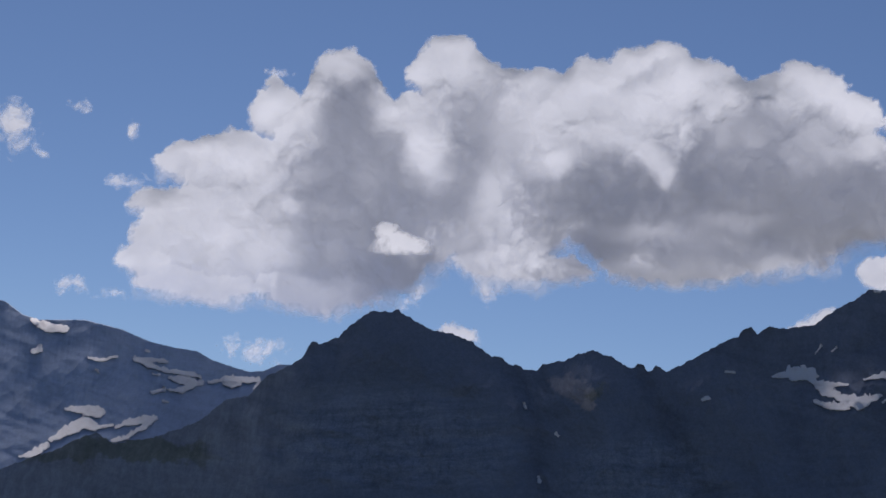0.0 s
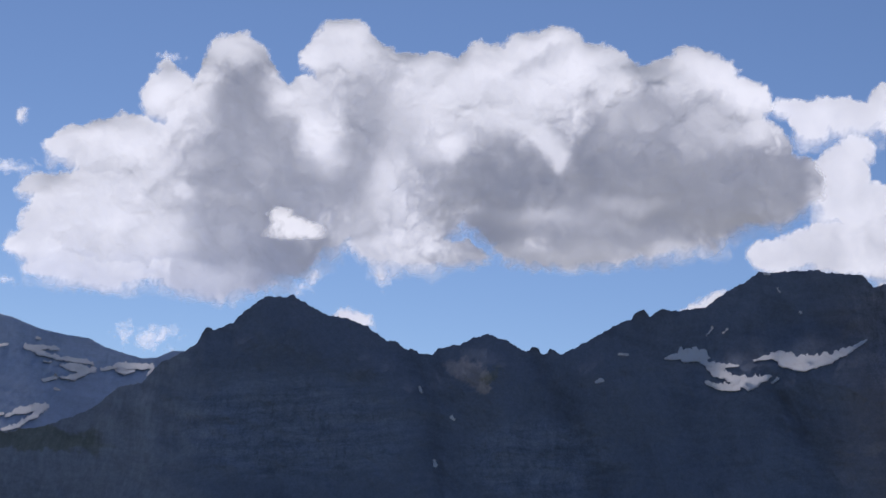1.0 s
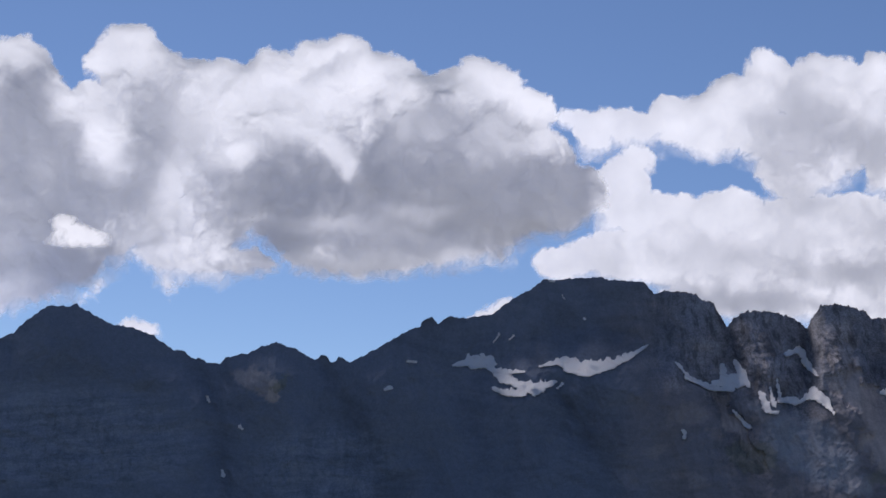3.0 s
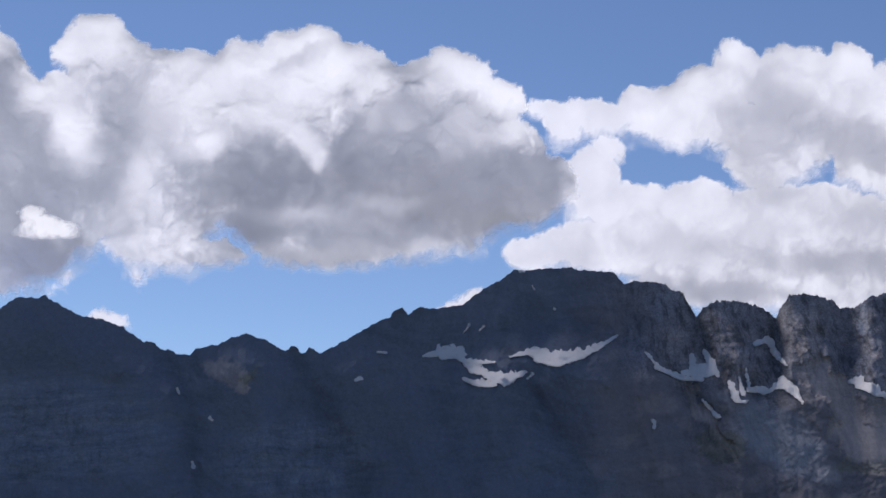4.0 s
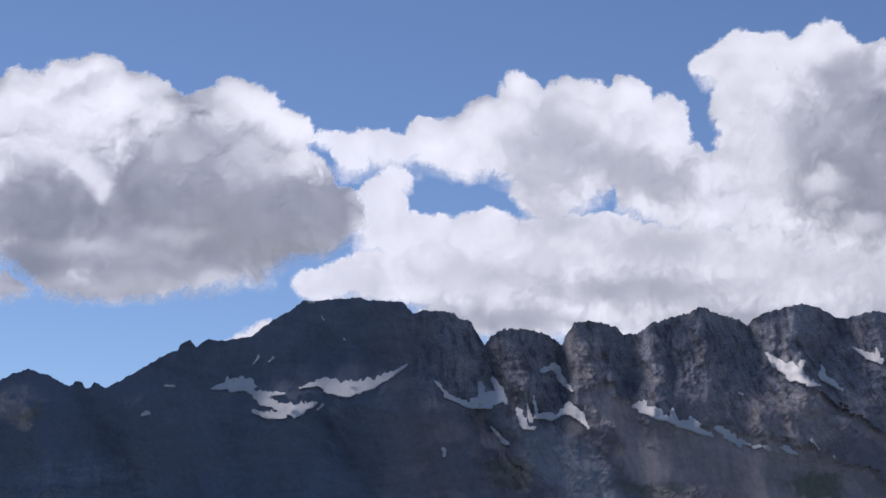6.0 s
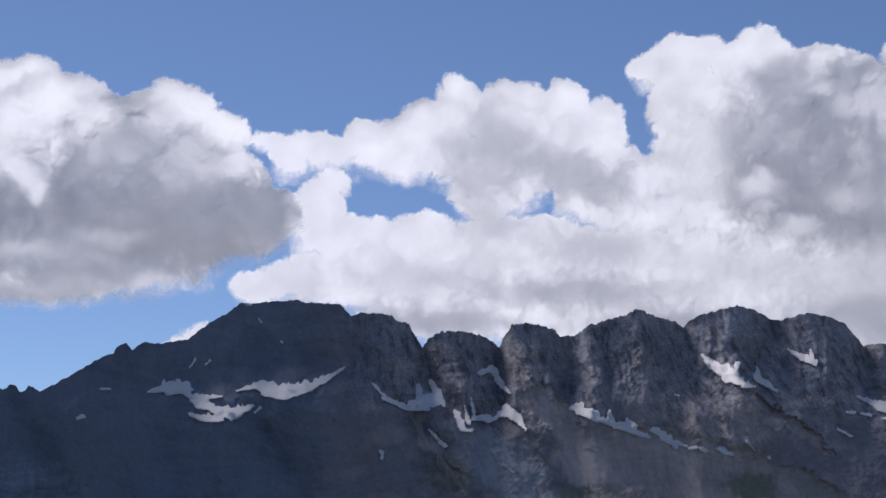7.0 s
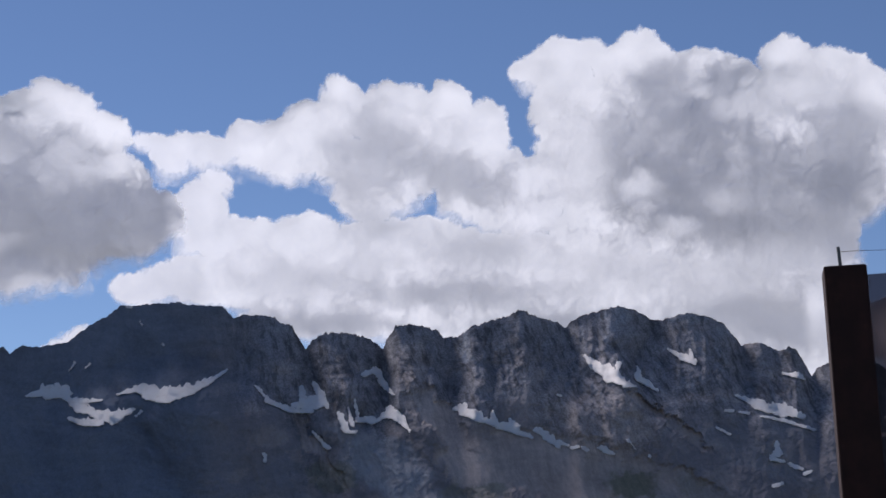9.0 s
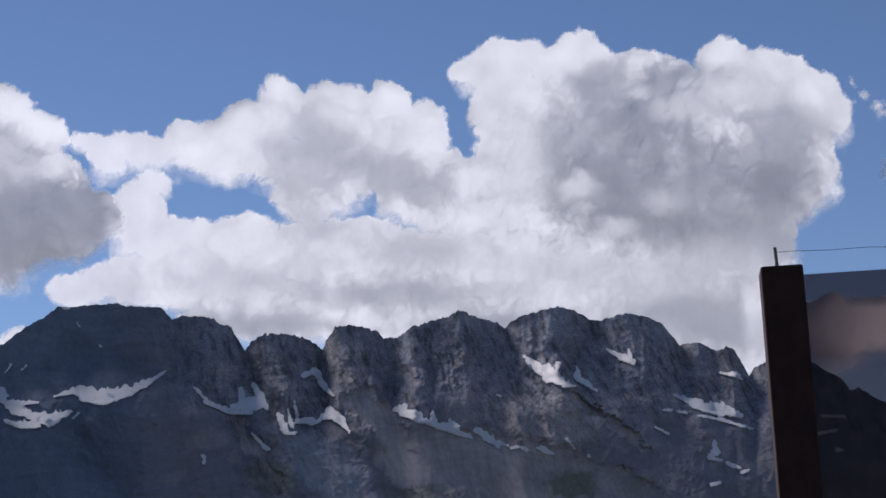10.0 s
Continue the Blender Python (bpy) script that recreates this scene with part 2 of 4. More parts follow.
# ---- the range: crest lines as (azimuth, elevation) ----
CREST_WEST = [(-33.59, 1.39), (-30.93, 1.99), (-30.05, 2.41), (-29.15, 2.81), (-28.45, 3.26), (-27.90, 3.50), (-27.29, 3.17), (-25.98, 3.48), (-24.87, 3.96), (-24.32, 4.30), (-23.60, 5.01), (-22.83, 5.21), (-22.31, 5.89), (-21.55, 6.35), (-20.99, 6.75), (-20.82, 7.10), (-20.40, 7.24), (-19.86, 7.52), (-19.59, 7.86), (-18.84, 8.50), (-18.13, 8.52), (-17.84, 8.62), (-17.52, 8.43), (-16.58, 8.02), (-15.87, 7.95), (-15.15, 7.70), (-14.31, 7.17), (-14.11, 7.14), (-13.39, 6.89), (-12.79, 6.87)]
CREST_SUMMIT = [(-12.60, 7.08), (-11.81, 7.27), (-11.43, 7.50), (-10.84, 7.69), (-10.23, 7.49), (-9.46, 7.14), (-9.23, 7.22), (-8.82, 7.06), (-8.63, 7.21), (-8.23, 7.12), (-7.95, 7.23), (-7.09, 7.75), (-6.23, 8.28), (-6.04, 8.36), (-5.38, 8.66), (-5.18, 8.51), (-4.94, 8.73), (-3.94, 8.84), (-3.24, 8.95), (-2.45, 9.56), (-1.95, 9.82), (-1.46, 10.20), (0.54, 10.34), (0.94, 10.25), (2.13, 10.19), (2.49, 9.76), (2.83, 9.90), (3.91, 9.81), (4.10, 9.62), (4.59, 9.43), (4.88, 8.84), (5.04, 8.65)]
CREST_TOWERS = [(5.26, 8.95), (5.76, 9.19), (6.56, 9.16), (7.35, 8.97), (7.78, 8.59), (7.91, 8.92), (8.25, 9.37), (8.94, 9.42), (9.73, 9.19), (9.91, 8.95), (10.36, 8.92), (11.00, 9.30), (12.22, 9.60), (12.73, 9.83), (13.22, 9.56), (14.00, 9.33), (14.29, 9.08)]
CREST_DOMES = [(14.50, 9.31), (15.00, 9.55), (16.20, 9.79), (16.78, 9.60), (17.35, 9.24), (17.74, 9.22), (18.62, 9.43), (19.29, 9.24), (19.85, 8.97), (20.08, 8.62), (20.41, 8.16), (20.55, 8.23), (21.05, 8.26), (21.70, 7.89), (22.01, 8.04), (22.29, 7.89), (22.71, 6.98), (22.92, 7.26), (23.42, 7.42), (24.89, 7.32), (25.30, 7.00), (25.84, 6.67), (26.09, 6.27), (26.38, 6.33), (26.90, 5.93), (27.23, 5.77), (29.55, 4.70)]
CREST = np.array(CREST_WEST + CREST_SUMMIT + CREST_TOWERS + CREST_DOMES)
CREST_FAR = np.array([(-35.39, 8.18), (-31.62, 7.66), (-31.39, 7.61), (-30.82, 7.26), (-30.23, 7.13), (-28.72, 7.29), (-27.44, 7.09), (-26.43, 6.76), (-25.53, 6.63), (-24.74, 6.58), (-24.23, 6.33), (-23.72, 6.20), (-22.91, 6.03), (-22.42, 6.10), (-21.86, 6.38), (-21.46, 6.40), (-19.72, 5.87), (-15.63, 4.60)])


# small heads of rock on the crest: azimuth, half width, height
KNOBS = [(-20.81, 0.24, 0.16), (-14.16, 0.20, 0.10), (-13.46, 0.16, 0.08), (-9.15, 0.18, 0.14), (-8.57, 0.14, 0.10), (-5.49, 0.30, 0.16), (-4.67, 0.20, 0.06)]


def crest(az):
    east = smooth(2.5, 5, az)
    jag = 0.05 * gnoise(az * 6, az * 0 + 3.3, 51) + (0.035 + 0.045 * east) * gnoise(az * 15, az * 0 + 7.7, 52) + (0.018 + 0.022 * east) * gnoise(az * 34, az * 0 + 2.2, 54)
    for x, w, h in KNOBS:
        jag = jag + h * np.sqrt(np.clip(1 - ((az - x) / w) ** 2, 0, 1))
    heads = 0.07 * (billow(az * 2.6, az * 0 + 5.1, 56, 3, 0.5) - 0.35)
    return np.interp(az, CREST[:, 0], CREST[:, 1]) + heads + jag * (1 - 0.6 * smooth(12.5, 15, az))


def even_crest(az, width):
    """The crest line evened out over some degrees."""
    return sum(np.interp(az + width * k / 4, CREST[:, 0], CREST[:, 1]) * (5 - abs(k)) for k in range(-4, 5)) / 25


def crest_far(az):
    return np.interp(az, CREST_FAR[:, 0], CREST_FAR[:, 1]) + 0.02 * gnoise(az * 11, az * 0 + 1.3, 53)


# run out from the crest, in parts of the mountain's height, at shares of that height
SHELF_E = np.array([0.0, 0.3, 0.5, 0.56, 0.62, 0.70, 0.76, 0.82, 1.0])
SHELF_RUN = np.array([0.78, 0.55, 0.42, 0.39, 0.365, 0.285, 0.20, 0.12, 0.0])

SLOPE_E = np.array([0.0, 0.35, 0.6, 0.76, 0.84, 1.0])
SLOPE_RUN = np.array([0.88, 0.595, 0.385, 0.225, 0.125, 0.0])


def spread(az, el, spots, seed):
    """How far each place is covered by ragged spots that trail down the slope."""
    wa = az + 0.30 * fbm(az * 1.6, el * 1.0, seed, 5, 0.65)
    we = el + 0.30 * fbm(az * 1.3, el * 1.5, seed + 5, 5, 0.65)
    total = np.zeros(np.broadcast(az, el).shape)
    for x, y, ra, re, tilt, k in spots:
        c, n = math.cos(radians(tilt)), math.sin(radians(tilt))
        u, v = ((wa - x) * c + (we - y) * n) / ra, ((we - y) * c - (wa - x) * n) / re
        total = np.maximum(total, k * smooth(1.4, 0.5, u * u + v * v))
    return total


# places of brown scree, thin grass and pale rock, some sunlit spots painted among them: (azimuth, elevation, half
# width, half height, tilt, strength)
SCREE_AND_SUNLIT = [
    (14.06, 4.19, 4.2, 1.2, -13, 0.9), (9.79, 6.08, 1.5, 0.56, -51, 1), (10.92, 4.28, 1.5, 0.84, -31, 1), (9.01, 6.59, 0.8, 0.36, -31, 0.7), (5.49, 5, 1.5, 0.28, -56, 0.9), (17.1, 6.22, 0.84, 0.22, -36, 0.9),
    # the last two paint the sunlit patch on the knoll
    (18.2, 5.3, 1.2, 0.22, -41, 0.6), (17.33, 3.69, 2.4, 0.6, -21, 0.5), (3.82, 5.62, 0.8, 0.4, -1, 0.3), (-11.55, 6.33, 0.88, 0.4, -13, 0.5), (-10.97, 6, 0.22, 0.48, -33, 0.8),
]
GRASS = [
    (16.36, 3.53, 1, 0.5, -1, 0.8), (10.89, 3.54, 1.2, 0.28, -1, 0.5), (6.17, 4.2, 0.64, 0.52, -41, 0.5), (18.28, 3.46, 0.6, 0.4, -31, 0.3), (-10.65, 6.22, 0.48, 0.2, 32, 0.5), (5.64, 4.2, 0.8, 0.44, -28, 0.5),
    (-26.32, 3.06, 2.59, 0.44, -1, 0.7), (-28.96, 2.74, 1.8, 0.36, 12, 0.6),
]
PALE_AND_SUNLIT = [
    # the narrow ones paint sunlit tower edges and dome tops
    (7.76, 4.56, 1.9, 1.04, -36, 0.9), (6.59, 5.57, 1.1, 0.44, -41, 0.7), (8.72, 3.52, 1.2, 0.44, -21, 0.7), (10.78, 8.72, 0.18, 0.76, -1, 0.9), (15.88, 9.01, 0.2, 0.84, -11, 0.6), (16.1, 9.44, 0.85, 0.24, -1, 0.6),
    (18.74, 9.26, 1.05, 0.2, -1, 0.6), (19.86, 8.62, 0.28, 0.84, -31, 0.5), (14.49, 8.88, 0.44, 0.4, -1, 0.4), (4.64, 8.17, 0.24, 0.64, -1, 0.4), (8.47, 8.88, 0.44, 0.84, -1, 0.3), (13.09, 8.74, 0.81, 0.8, -1, 0.25),
    (20.44, 4.53, 2.2, 0.6, -31, 0.3),
]
BANDS = [
    (15.32, 5.8, 2.3, 1.2, -11, 0.9), (18.28, 6.56, 1.8, 1.39, -31, 0.6), (7.03, 7.13, 1.61, 0.6, -1, 0.5), (5.58, 4.41, 1.2, 0.8, -41, 0.4), (-17.63, 3.91, 3.99, 1.59, 2, 0.5), (-9.01, 3.34, 2.39, 1.39, 2, 0.5),
]
BROWN_BANDS = [
    (15.32, 5.8, 2.2, 1.1, -11, 0.55), (8.85, 7.88, 0.6, 1, -1, 0.5), (5.82, 6.96, 1, 0.6, -1, 0.3), (13, 6.77, 1.2, 1, -1, 0.3),
]

# spurs (forward) and gullies (back): metres, half width, then azimuth and elevation from the crest down
SPINES_WEST = [
    (25, 1.20, -18.18, 8.54, -18.79, 6.55, -19.74, 4.18, -20.11, 1.88),
    (20, 1.20, -15.97, 7.71, -13.85, 5.27, -13.07, 2.19),
    (-22, 0.52, -13.36, 6.87, -12.75, 4.94, -12.29, 2.23),
    (30, 1.00, -10.92, 7.69, -10.74, 6.21, -10.07, 4.67, -9.75, 2.33),
    (-25, 0.70, -9.19, 7.07, -7.89, 4.76, -6.61, 2.46),
    (22, 1.20, -7.99, 7.13, -4.91, 4.87, -4.24, 2.54),
    (-25, 0.80, -0.78, 6.19, 0.63, 4.27, 1.43, 2.74),
    (20, 0.80, 2.27, 6.46, 2.58, 4.32, 2.01, 2.76),
]
BUTTRESSES = [
    (20, 0.70, 3.25, 9.77, 3.84, 8.18),
    (20, 0.60, 6.16, 9.14, 6.53, 7.34),
    (12, 0.70, 8.49, 9.28, 8.82, 6.89, 9.36, 4.91, 10.89, 3.50),
    (22, 0.44, 10.79, 9.02, 10.84, 7.63, 11.00, 6.44),
    (20, 0.80, 12.72, 9.64, 13.02, 7.16),
    (18, 0.50, 13.91, 9.30, 14.00, 6.93, 14.88, 4.94),
    (35, 0.70, 16.22, 9.79, 15.64, 8.24, 16.53, 6.63, 17.58, 4.65, 18.25, 3.08),
    (30, 0.90, 18.85, 9.35, 19.30, 7.48, 21.05, 5.27, 22.41, 3.50),
    (14, 0.26, 15.37, 6.87, 15.85, 4.90),
    (12, 0.22, 14.40, 7.11, 14.70, 5.14),
    (12, 0.22, 16.53, 6.63, 16.34, 4.89),
    (10, 0.22, 13.60, 6.94, 13.73, 5.56),
]
GULLIES = [
    (-28, 0.40, 4.99, 8.72, 5.63, 7.16, 7.00, 6.15),
    (-25, 0.32, 7.77, 8.80, 7.83, 7.12, 8.40, 6.11),
    (-18, 0.28, 10.18, 8.84, 10.32, 6.85),
    (-25, 0.36, 14.34, 9.18, 14.65, 8.08, 14.77, 6.70),
    (-22, 0.40, 17.46, 9.13, 16.38, 7.42, 16.94, 6.81),
    (-20, 0.36, 20.45, 8.19, 20.60, 6.83),
    (-22, 0.30, 2.65, 9.78, 3.24, 7.99, 4.62, 6.20, 5.79, 5.19),
    (-14, 0.18, 11.61, 9.29, 11.62, 7.01),
    (-14, 0.18, 9.28, 8.86, 9.33, 7.08),
    (-12, 0.18, 13.59, 8.92, 13.41, 7.15),
]


def spine_relief(az, el):
    """How far the face stands forward along its spurs and back in its gullies."""
    wa = az + 0.16 * fbm(az * 1.3, el * 1.3, 230, 4, 0.6)
    we = el + 0.16 * fbm(az * 1.3, el * 1.3, 236, 4, 0.6)
    total = np.zeros(np.broadcast(az, el).shape)
    for amount, width, *line in SPINES_WEST + BUTTRESSES + GULLIES:
        d = np.full(total.shape, 99.0)
        for x0, y0, x1, y1 in zip(line[0::2], line[1::2], line[2::2], line[3::2]):
            dx, dy = x1 - x0, y1 - y0
            k = np.clip(((wa - x0) * dx + (we - y0) * dy) / (dx * dx + dy * dy), 0, 1)
            d = np.minimum(d, np.hypot(wa - x0 - k * dx, we - y0 - k * dy))
        total = total + amount * np.exp(-np.sqrt((d / width) ** 2 + 0.04) * 1.2)
    return total


SLABS = [(-17.64, 4.01, 4.59, 1.99, 0, 1), (-8.81, 3.25, 2.59, 1.59, 0, 1), (2.58, 3.35, 3.99, 1.2, 0, 0.4), (-21.87, 3.33, 2.39, 2.39, 0, 0.5)]


def land(az, el):
    """Distance from the eye to the near range's face."""
    top = crest(az)
    e = np.clip(el / top, 0, 1)
    cliff = smooth(2.0, 7.0, az)
    back = 3050 + 250 * smooth(-12, 0, az) + 60 * gnoise(az / 6, az * 0 + 0.5, 60)
    # notches of the crest die out further down the face
    share = smooth(0.5, 0.9, e)
    plain = even_crest(az, 2.6) * (1 - share) + even_crest(az, 0.3) * share
    rise = back * np.tan(np.radians(plain))
    # steep cliffs over a shelf that holds the snow, then broken slopes down to the scree
    es = np.clip(el / plain + 0.06 * gnoise(az * 0.8, az * 0 + 4.4, 59) * e * (1 - e) * 4, 0, 1)
    shelf = smooth(-6.0, -1.0, az)
    run = (1 - shelf) * 0.62 * (1 - es) + shelf * ((1 - cliff) * np.interp(es, SHELF_E, SHELF_RUN) + cliff * np.interp(es, SLOPE_E, SLOPE_RUN))
    reach = back - rise * run
    # gullies run down from the notches of the crest, buttresses from its heads
    reach = reach + 30 * np.clip(even_crest(az, 1.2) - even_crest(az, 0.3), -0.3, 0.5) * cliff * smooth(0.5, 0.8, e)
    x, y = az * 57.0, el * 57.0
    wx, wy = x + 40 * gnoise(x / 160, y / 160, 61), y + 40 * gnoise(x / 170, y / 150, 62)
    tall = smooth(0.62, 0.8, e) * cliff
    low = cliff * (1 - tall)
    spurs = ridged((wx + (0.35 + 0.4 * cliff) * wy) / 330, wy / 620, 63, 3) * (26 + 6 * cliff - 24 * tall)
    ribs = ridged((wx + (0.25 + 0.35 * cliff) * wy) / 95, wy / 190, 66, 3) * (15 - 7 * tall - 4 * low)
    lumps = fbm(wx / 42, wy / 46, 70, 4, 0.6) * (5.5 + 2.5 * tall)
    dip = 0.12 * wx + 26 * gnoise(wx / 260, wy / 300, 74)
    slab = np.maximum(spread(az, el, SLABS, 240), 0.55 * tall)
    flutes = ridged((wx + 0.12 * wy) / 26, wy / 150, 245, 2) * 9 * tall
    beds = gnoise(wx / 300, (wy + dip) / 22, 75) * (1.2 + 4.5 * slab) + gnoise(wx / 110, (wy + dip) / 9, 76) * (0.5 + 1.6 * slab)
    grain = fbm(x / 9, y / 8, 78, 3, 0.6) * (0.9 + 1.1 * cliff)
    return reach - (spurs + ribs + lumps + beds + grain + flutes) * (1 - 0.8 * cliff * spread(az, el, SCREE_AND_SUNLIT, 150)) * (0.35 + 0.65 * smooth(1.0, 0.8, e)) * np.clip(rise / 420, 0.1, 1.0) - spine_relief(az, el) * (0.35 + 0.65 * smooth(1.0, 0.8, e))


def land_far(az, el):
    top = crest_far(az)
    e = np.clip(el / top, 0, 1)
    x, y = az * 72.0, el * 72.0
    wx = x + 60 * gnoise(x / 220, y / 200, 81)
    reach = 3430 + 620 * e
    reach = reach - ridged((wx - 0.6 * y) / 300, y / 420, 82, 4) * 50 - fbm(wx / 60, y / 50, 86, 4) * 5
    return reach - gnoise(wx / 300, (y + 0.25 * x) / 15, 88) * 3


def relief_shading(az, el):
    """Relief shading put into the rock's colour: ribs lighter, 1, gullies between them darker, 0; the same lines as the
    relief follows.
    """
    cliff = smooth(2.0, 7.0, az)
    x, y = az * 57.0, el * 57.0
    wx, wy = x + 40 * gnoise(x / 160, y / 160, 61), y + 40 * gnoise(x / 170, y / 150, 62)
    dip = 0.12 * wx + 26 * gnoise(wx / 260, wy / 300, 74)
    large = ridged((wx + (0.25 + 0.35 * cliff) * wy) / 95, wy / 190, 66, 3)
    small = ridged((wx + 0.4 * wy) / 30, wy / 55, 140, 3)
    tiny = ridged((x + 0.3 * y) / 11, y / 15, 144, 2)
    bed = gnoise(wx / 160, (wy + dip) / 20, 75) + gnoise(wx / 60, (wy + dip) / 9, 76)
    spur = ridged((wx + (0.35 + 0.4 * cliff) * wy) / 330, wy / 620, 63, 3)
    rib_shade = 0.34 * spur + 0.30 * large + 0.22 * small + 0.10 * tiny + 0.20 * bed - 0.46
    return 0.5 + 0.8 * rib_shade + 0.016 * spine_relief(az, el)


def slope_fields(az, el, top):
    """Where loose stone, thin grass, pale rock and the painted sunlit spots lie on the face."""
    e = el / top
    n = fbm(az * 0.9, el * 1.3, 91, 5)
    scree = np.maximum(0.3 * smooth(0.0, 4.0, az) * smooth(0.15, 0.5, n + 0.2 * smooth(3.0, 8.0, az) * smooth(0.75, 0.4, e)), np.maximum(spread(az, el, SCREE_AND_SUNLIT, 150), spread(az, el, BROWN_BANDS, 155)))
    pale = 0.35 * (0.35 + 0.65 * smooth(2.0, 6.0, az)) * smooth(0.5, 0.78, e) * (0.5 + 0.5 * smooth(-0.3, 0.3, fbm(az * 1.6, el * 1.1, 131, 5, 0.65))) * smooth(-9.0, -4.0, az)
    # the far left foot of the face is made paler
    pale = np.maximum(pale, 0.7 * smooth(-20.0, -23.0, az + 1.5 * n))
    pale = np.maximum(pale, spread(az, el, PALE_AND_SUNLIT, 160))
    # towers and walls of cracked rock above the scree, and broken bands below them
    wob = 0.10 * fbm(az * 0.7, el * 0.5, 181, 3)
    cliff = smooth(1.0, 4.5, az) * smooth(0.60, 0.72, e + wob) + 0.7 * spread(az, el, BANDS, 185)
    cliff = np.clip(cliff, 0, 1) * (1 - 0.8 * cliff * spread(az, el, SCREE_AND_SUNLIT, 150))
    warm = smooth(0.0, 5.5, az + 3.0 * fbm(az * 0.25, el * 0.25, 190, 3))
    return scree, spread(az, el, GRASS, 170), pale, relief_shading(az, el), cliff, warm, spread(az, el, SLABS, 240)


def mountain(name, az0, az1, surface, top_of, mat, label, step=0.036, rows=235):
    az = np.linspace(az0, az1, int(round((az1 - az0) / step)) + 1)
    top = top_of(az)
    share = np.concatenate((np.linspace(0, 0.28, 16)[:-1], np.linspace(0.28, 1, rows)))
    el = share[:, None] * top[None, :]
    a2 = np.broadcast_to(az, el.shape)
    reach = surface(a2, el)
    pts = place(a2, el, reach)
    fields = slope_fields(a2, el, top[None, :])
    if surface is land_far:
        fields = [fd * (k == 3) for k, fd in enumerate(fields)]
    # the far side falls away behind the crest
    crest_pts = pts[-1]
    out = crest_pts[:, :2] / np.linalg.norm(crest_pts[:, :2], axis=1)[:, None]
    backs = []
    for k in range(1, 11):
        b = crest_pts.copy()
        b[:, :2] += out * 50.0 * k
        b[:, 2] = np.maximum(crest_pts[:, 2] * (1 - (k / 10) ** 1.2), 0.0)
        b[:, 2] += (0 < k < 10) * 9 * gnoise(az * 2.1, az * 0 + k * 0.7, 99)
        backs.append(b)
    pts = np.concatenate((pts, np.array(backs)))
    fields = [np.concatenate((fd, np.repeat(fd[-1:], 10, 0))) for fd in fields]
    normals = grid_normals(pts).reshape(-1, 3)
    data = {key: fd for key, fd in zip(("scree", "grass", "pale", "rib_shade", "cliff", "warm", "slab"), fields)}
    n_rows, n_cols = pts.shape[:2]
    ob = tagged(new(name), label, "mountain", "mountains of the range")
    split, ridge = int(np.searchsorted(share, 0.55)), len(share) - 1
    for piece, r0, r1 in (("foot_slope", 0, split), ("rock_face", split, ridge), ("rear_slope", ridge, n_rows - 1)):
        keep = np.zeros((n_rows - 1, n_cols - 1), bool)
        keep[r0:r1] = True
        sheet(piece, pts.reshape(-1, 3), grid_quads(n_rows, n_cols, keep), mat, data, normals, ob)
    return ob


tagged(sheet("ground", place(0, 0, 0)[None] * 0 + np.array([[-9000.0, -9000, 0], [9000, -9000, 0], [9000, 9000, 0], [-9000, 9000, 0]]),
             np.array([[0, 1, 2, 3]]), MEADOW), "dark green meadow and woods on the valley floor", "ground", kind="structure")

mountain("mountain", -35.0, -15.86, land_far, crest_far, ROCK_HAZED, "distant grey mountain striped with old snow", rows=170)
CUTS = [-35.0, -12.82, -8.09, 5.04, 10.36, 14.33, 31.0]
LABELS = [
    "dark pyramid peak of bedded limestone in shade", "low rounded rock knoll on a saddle in shade",
    "broad flat-topped rock summit with snow patches below", "row of notched rock towers above scree",
    "broad cliffed rock summit with long snow patches", "domed rock summits falling to a dark ridge",
]
for k in range(6):
    mountain("mountain", CUTS[k], CUTS[k + 1], land, crest, ROCK, LABELS[k])


# ---- old snow lying on the faces ----
BANKING = 4.0


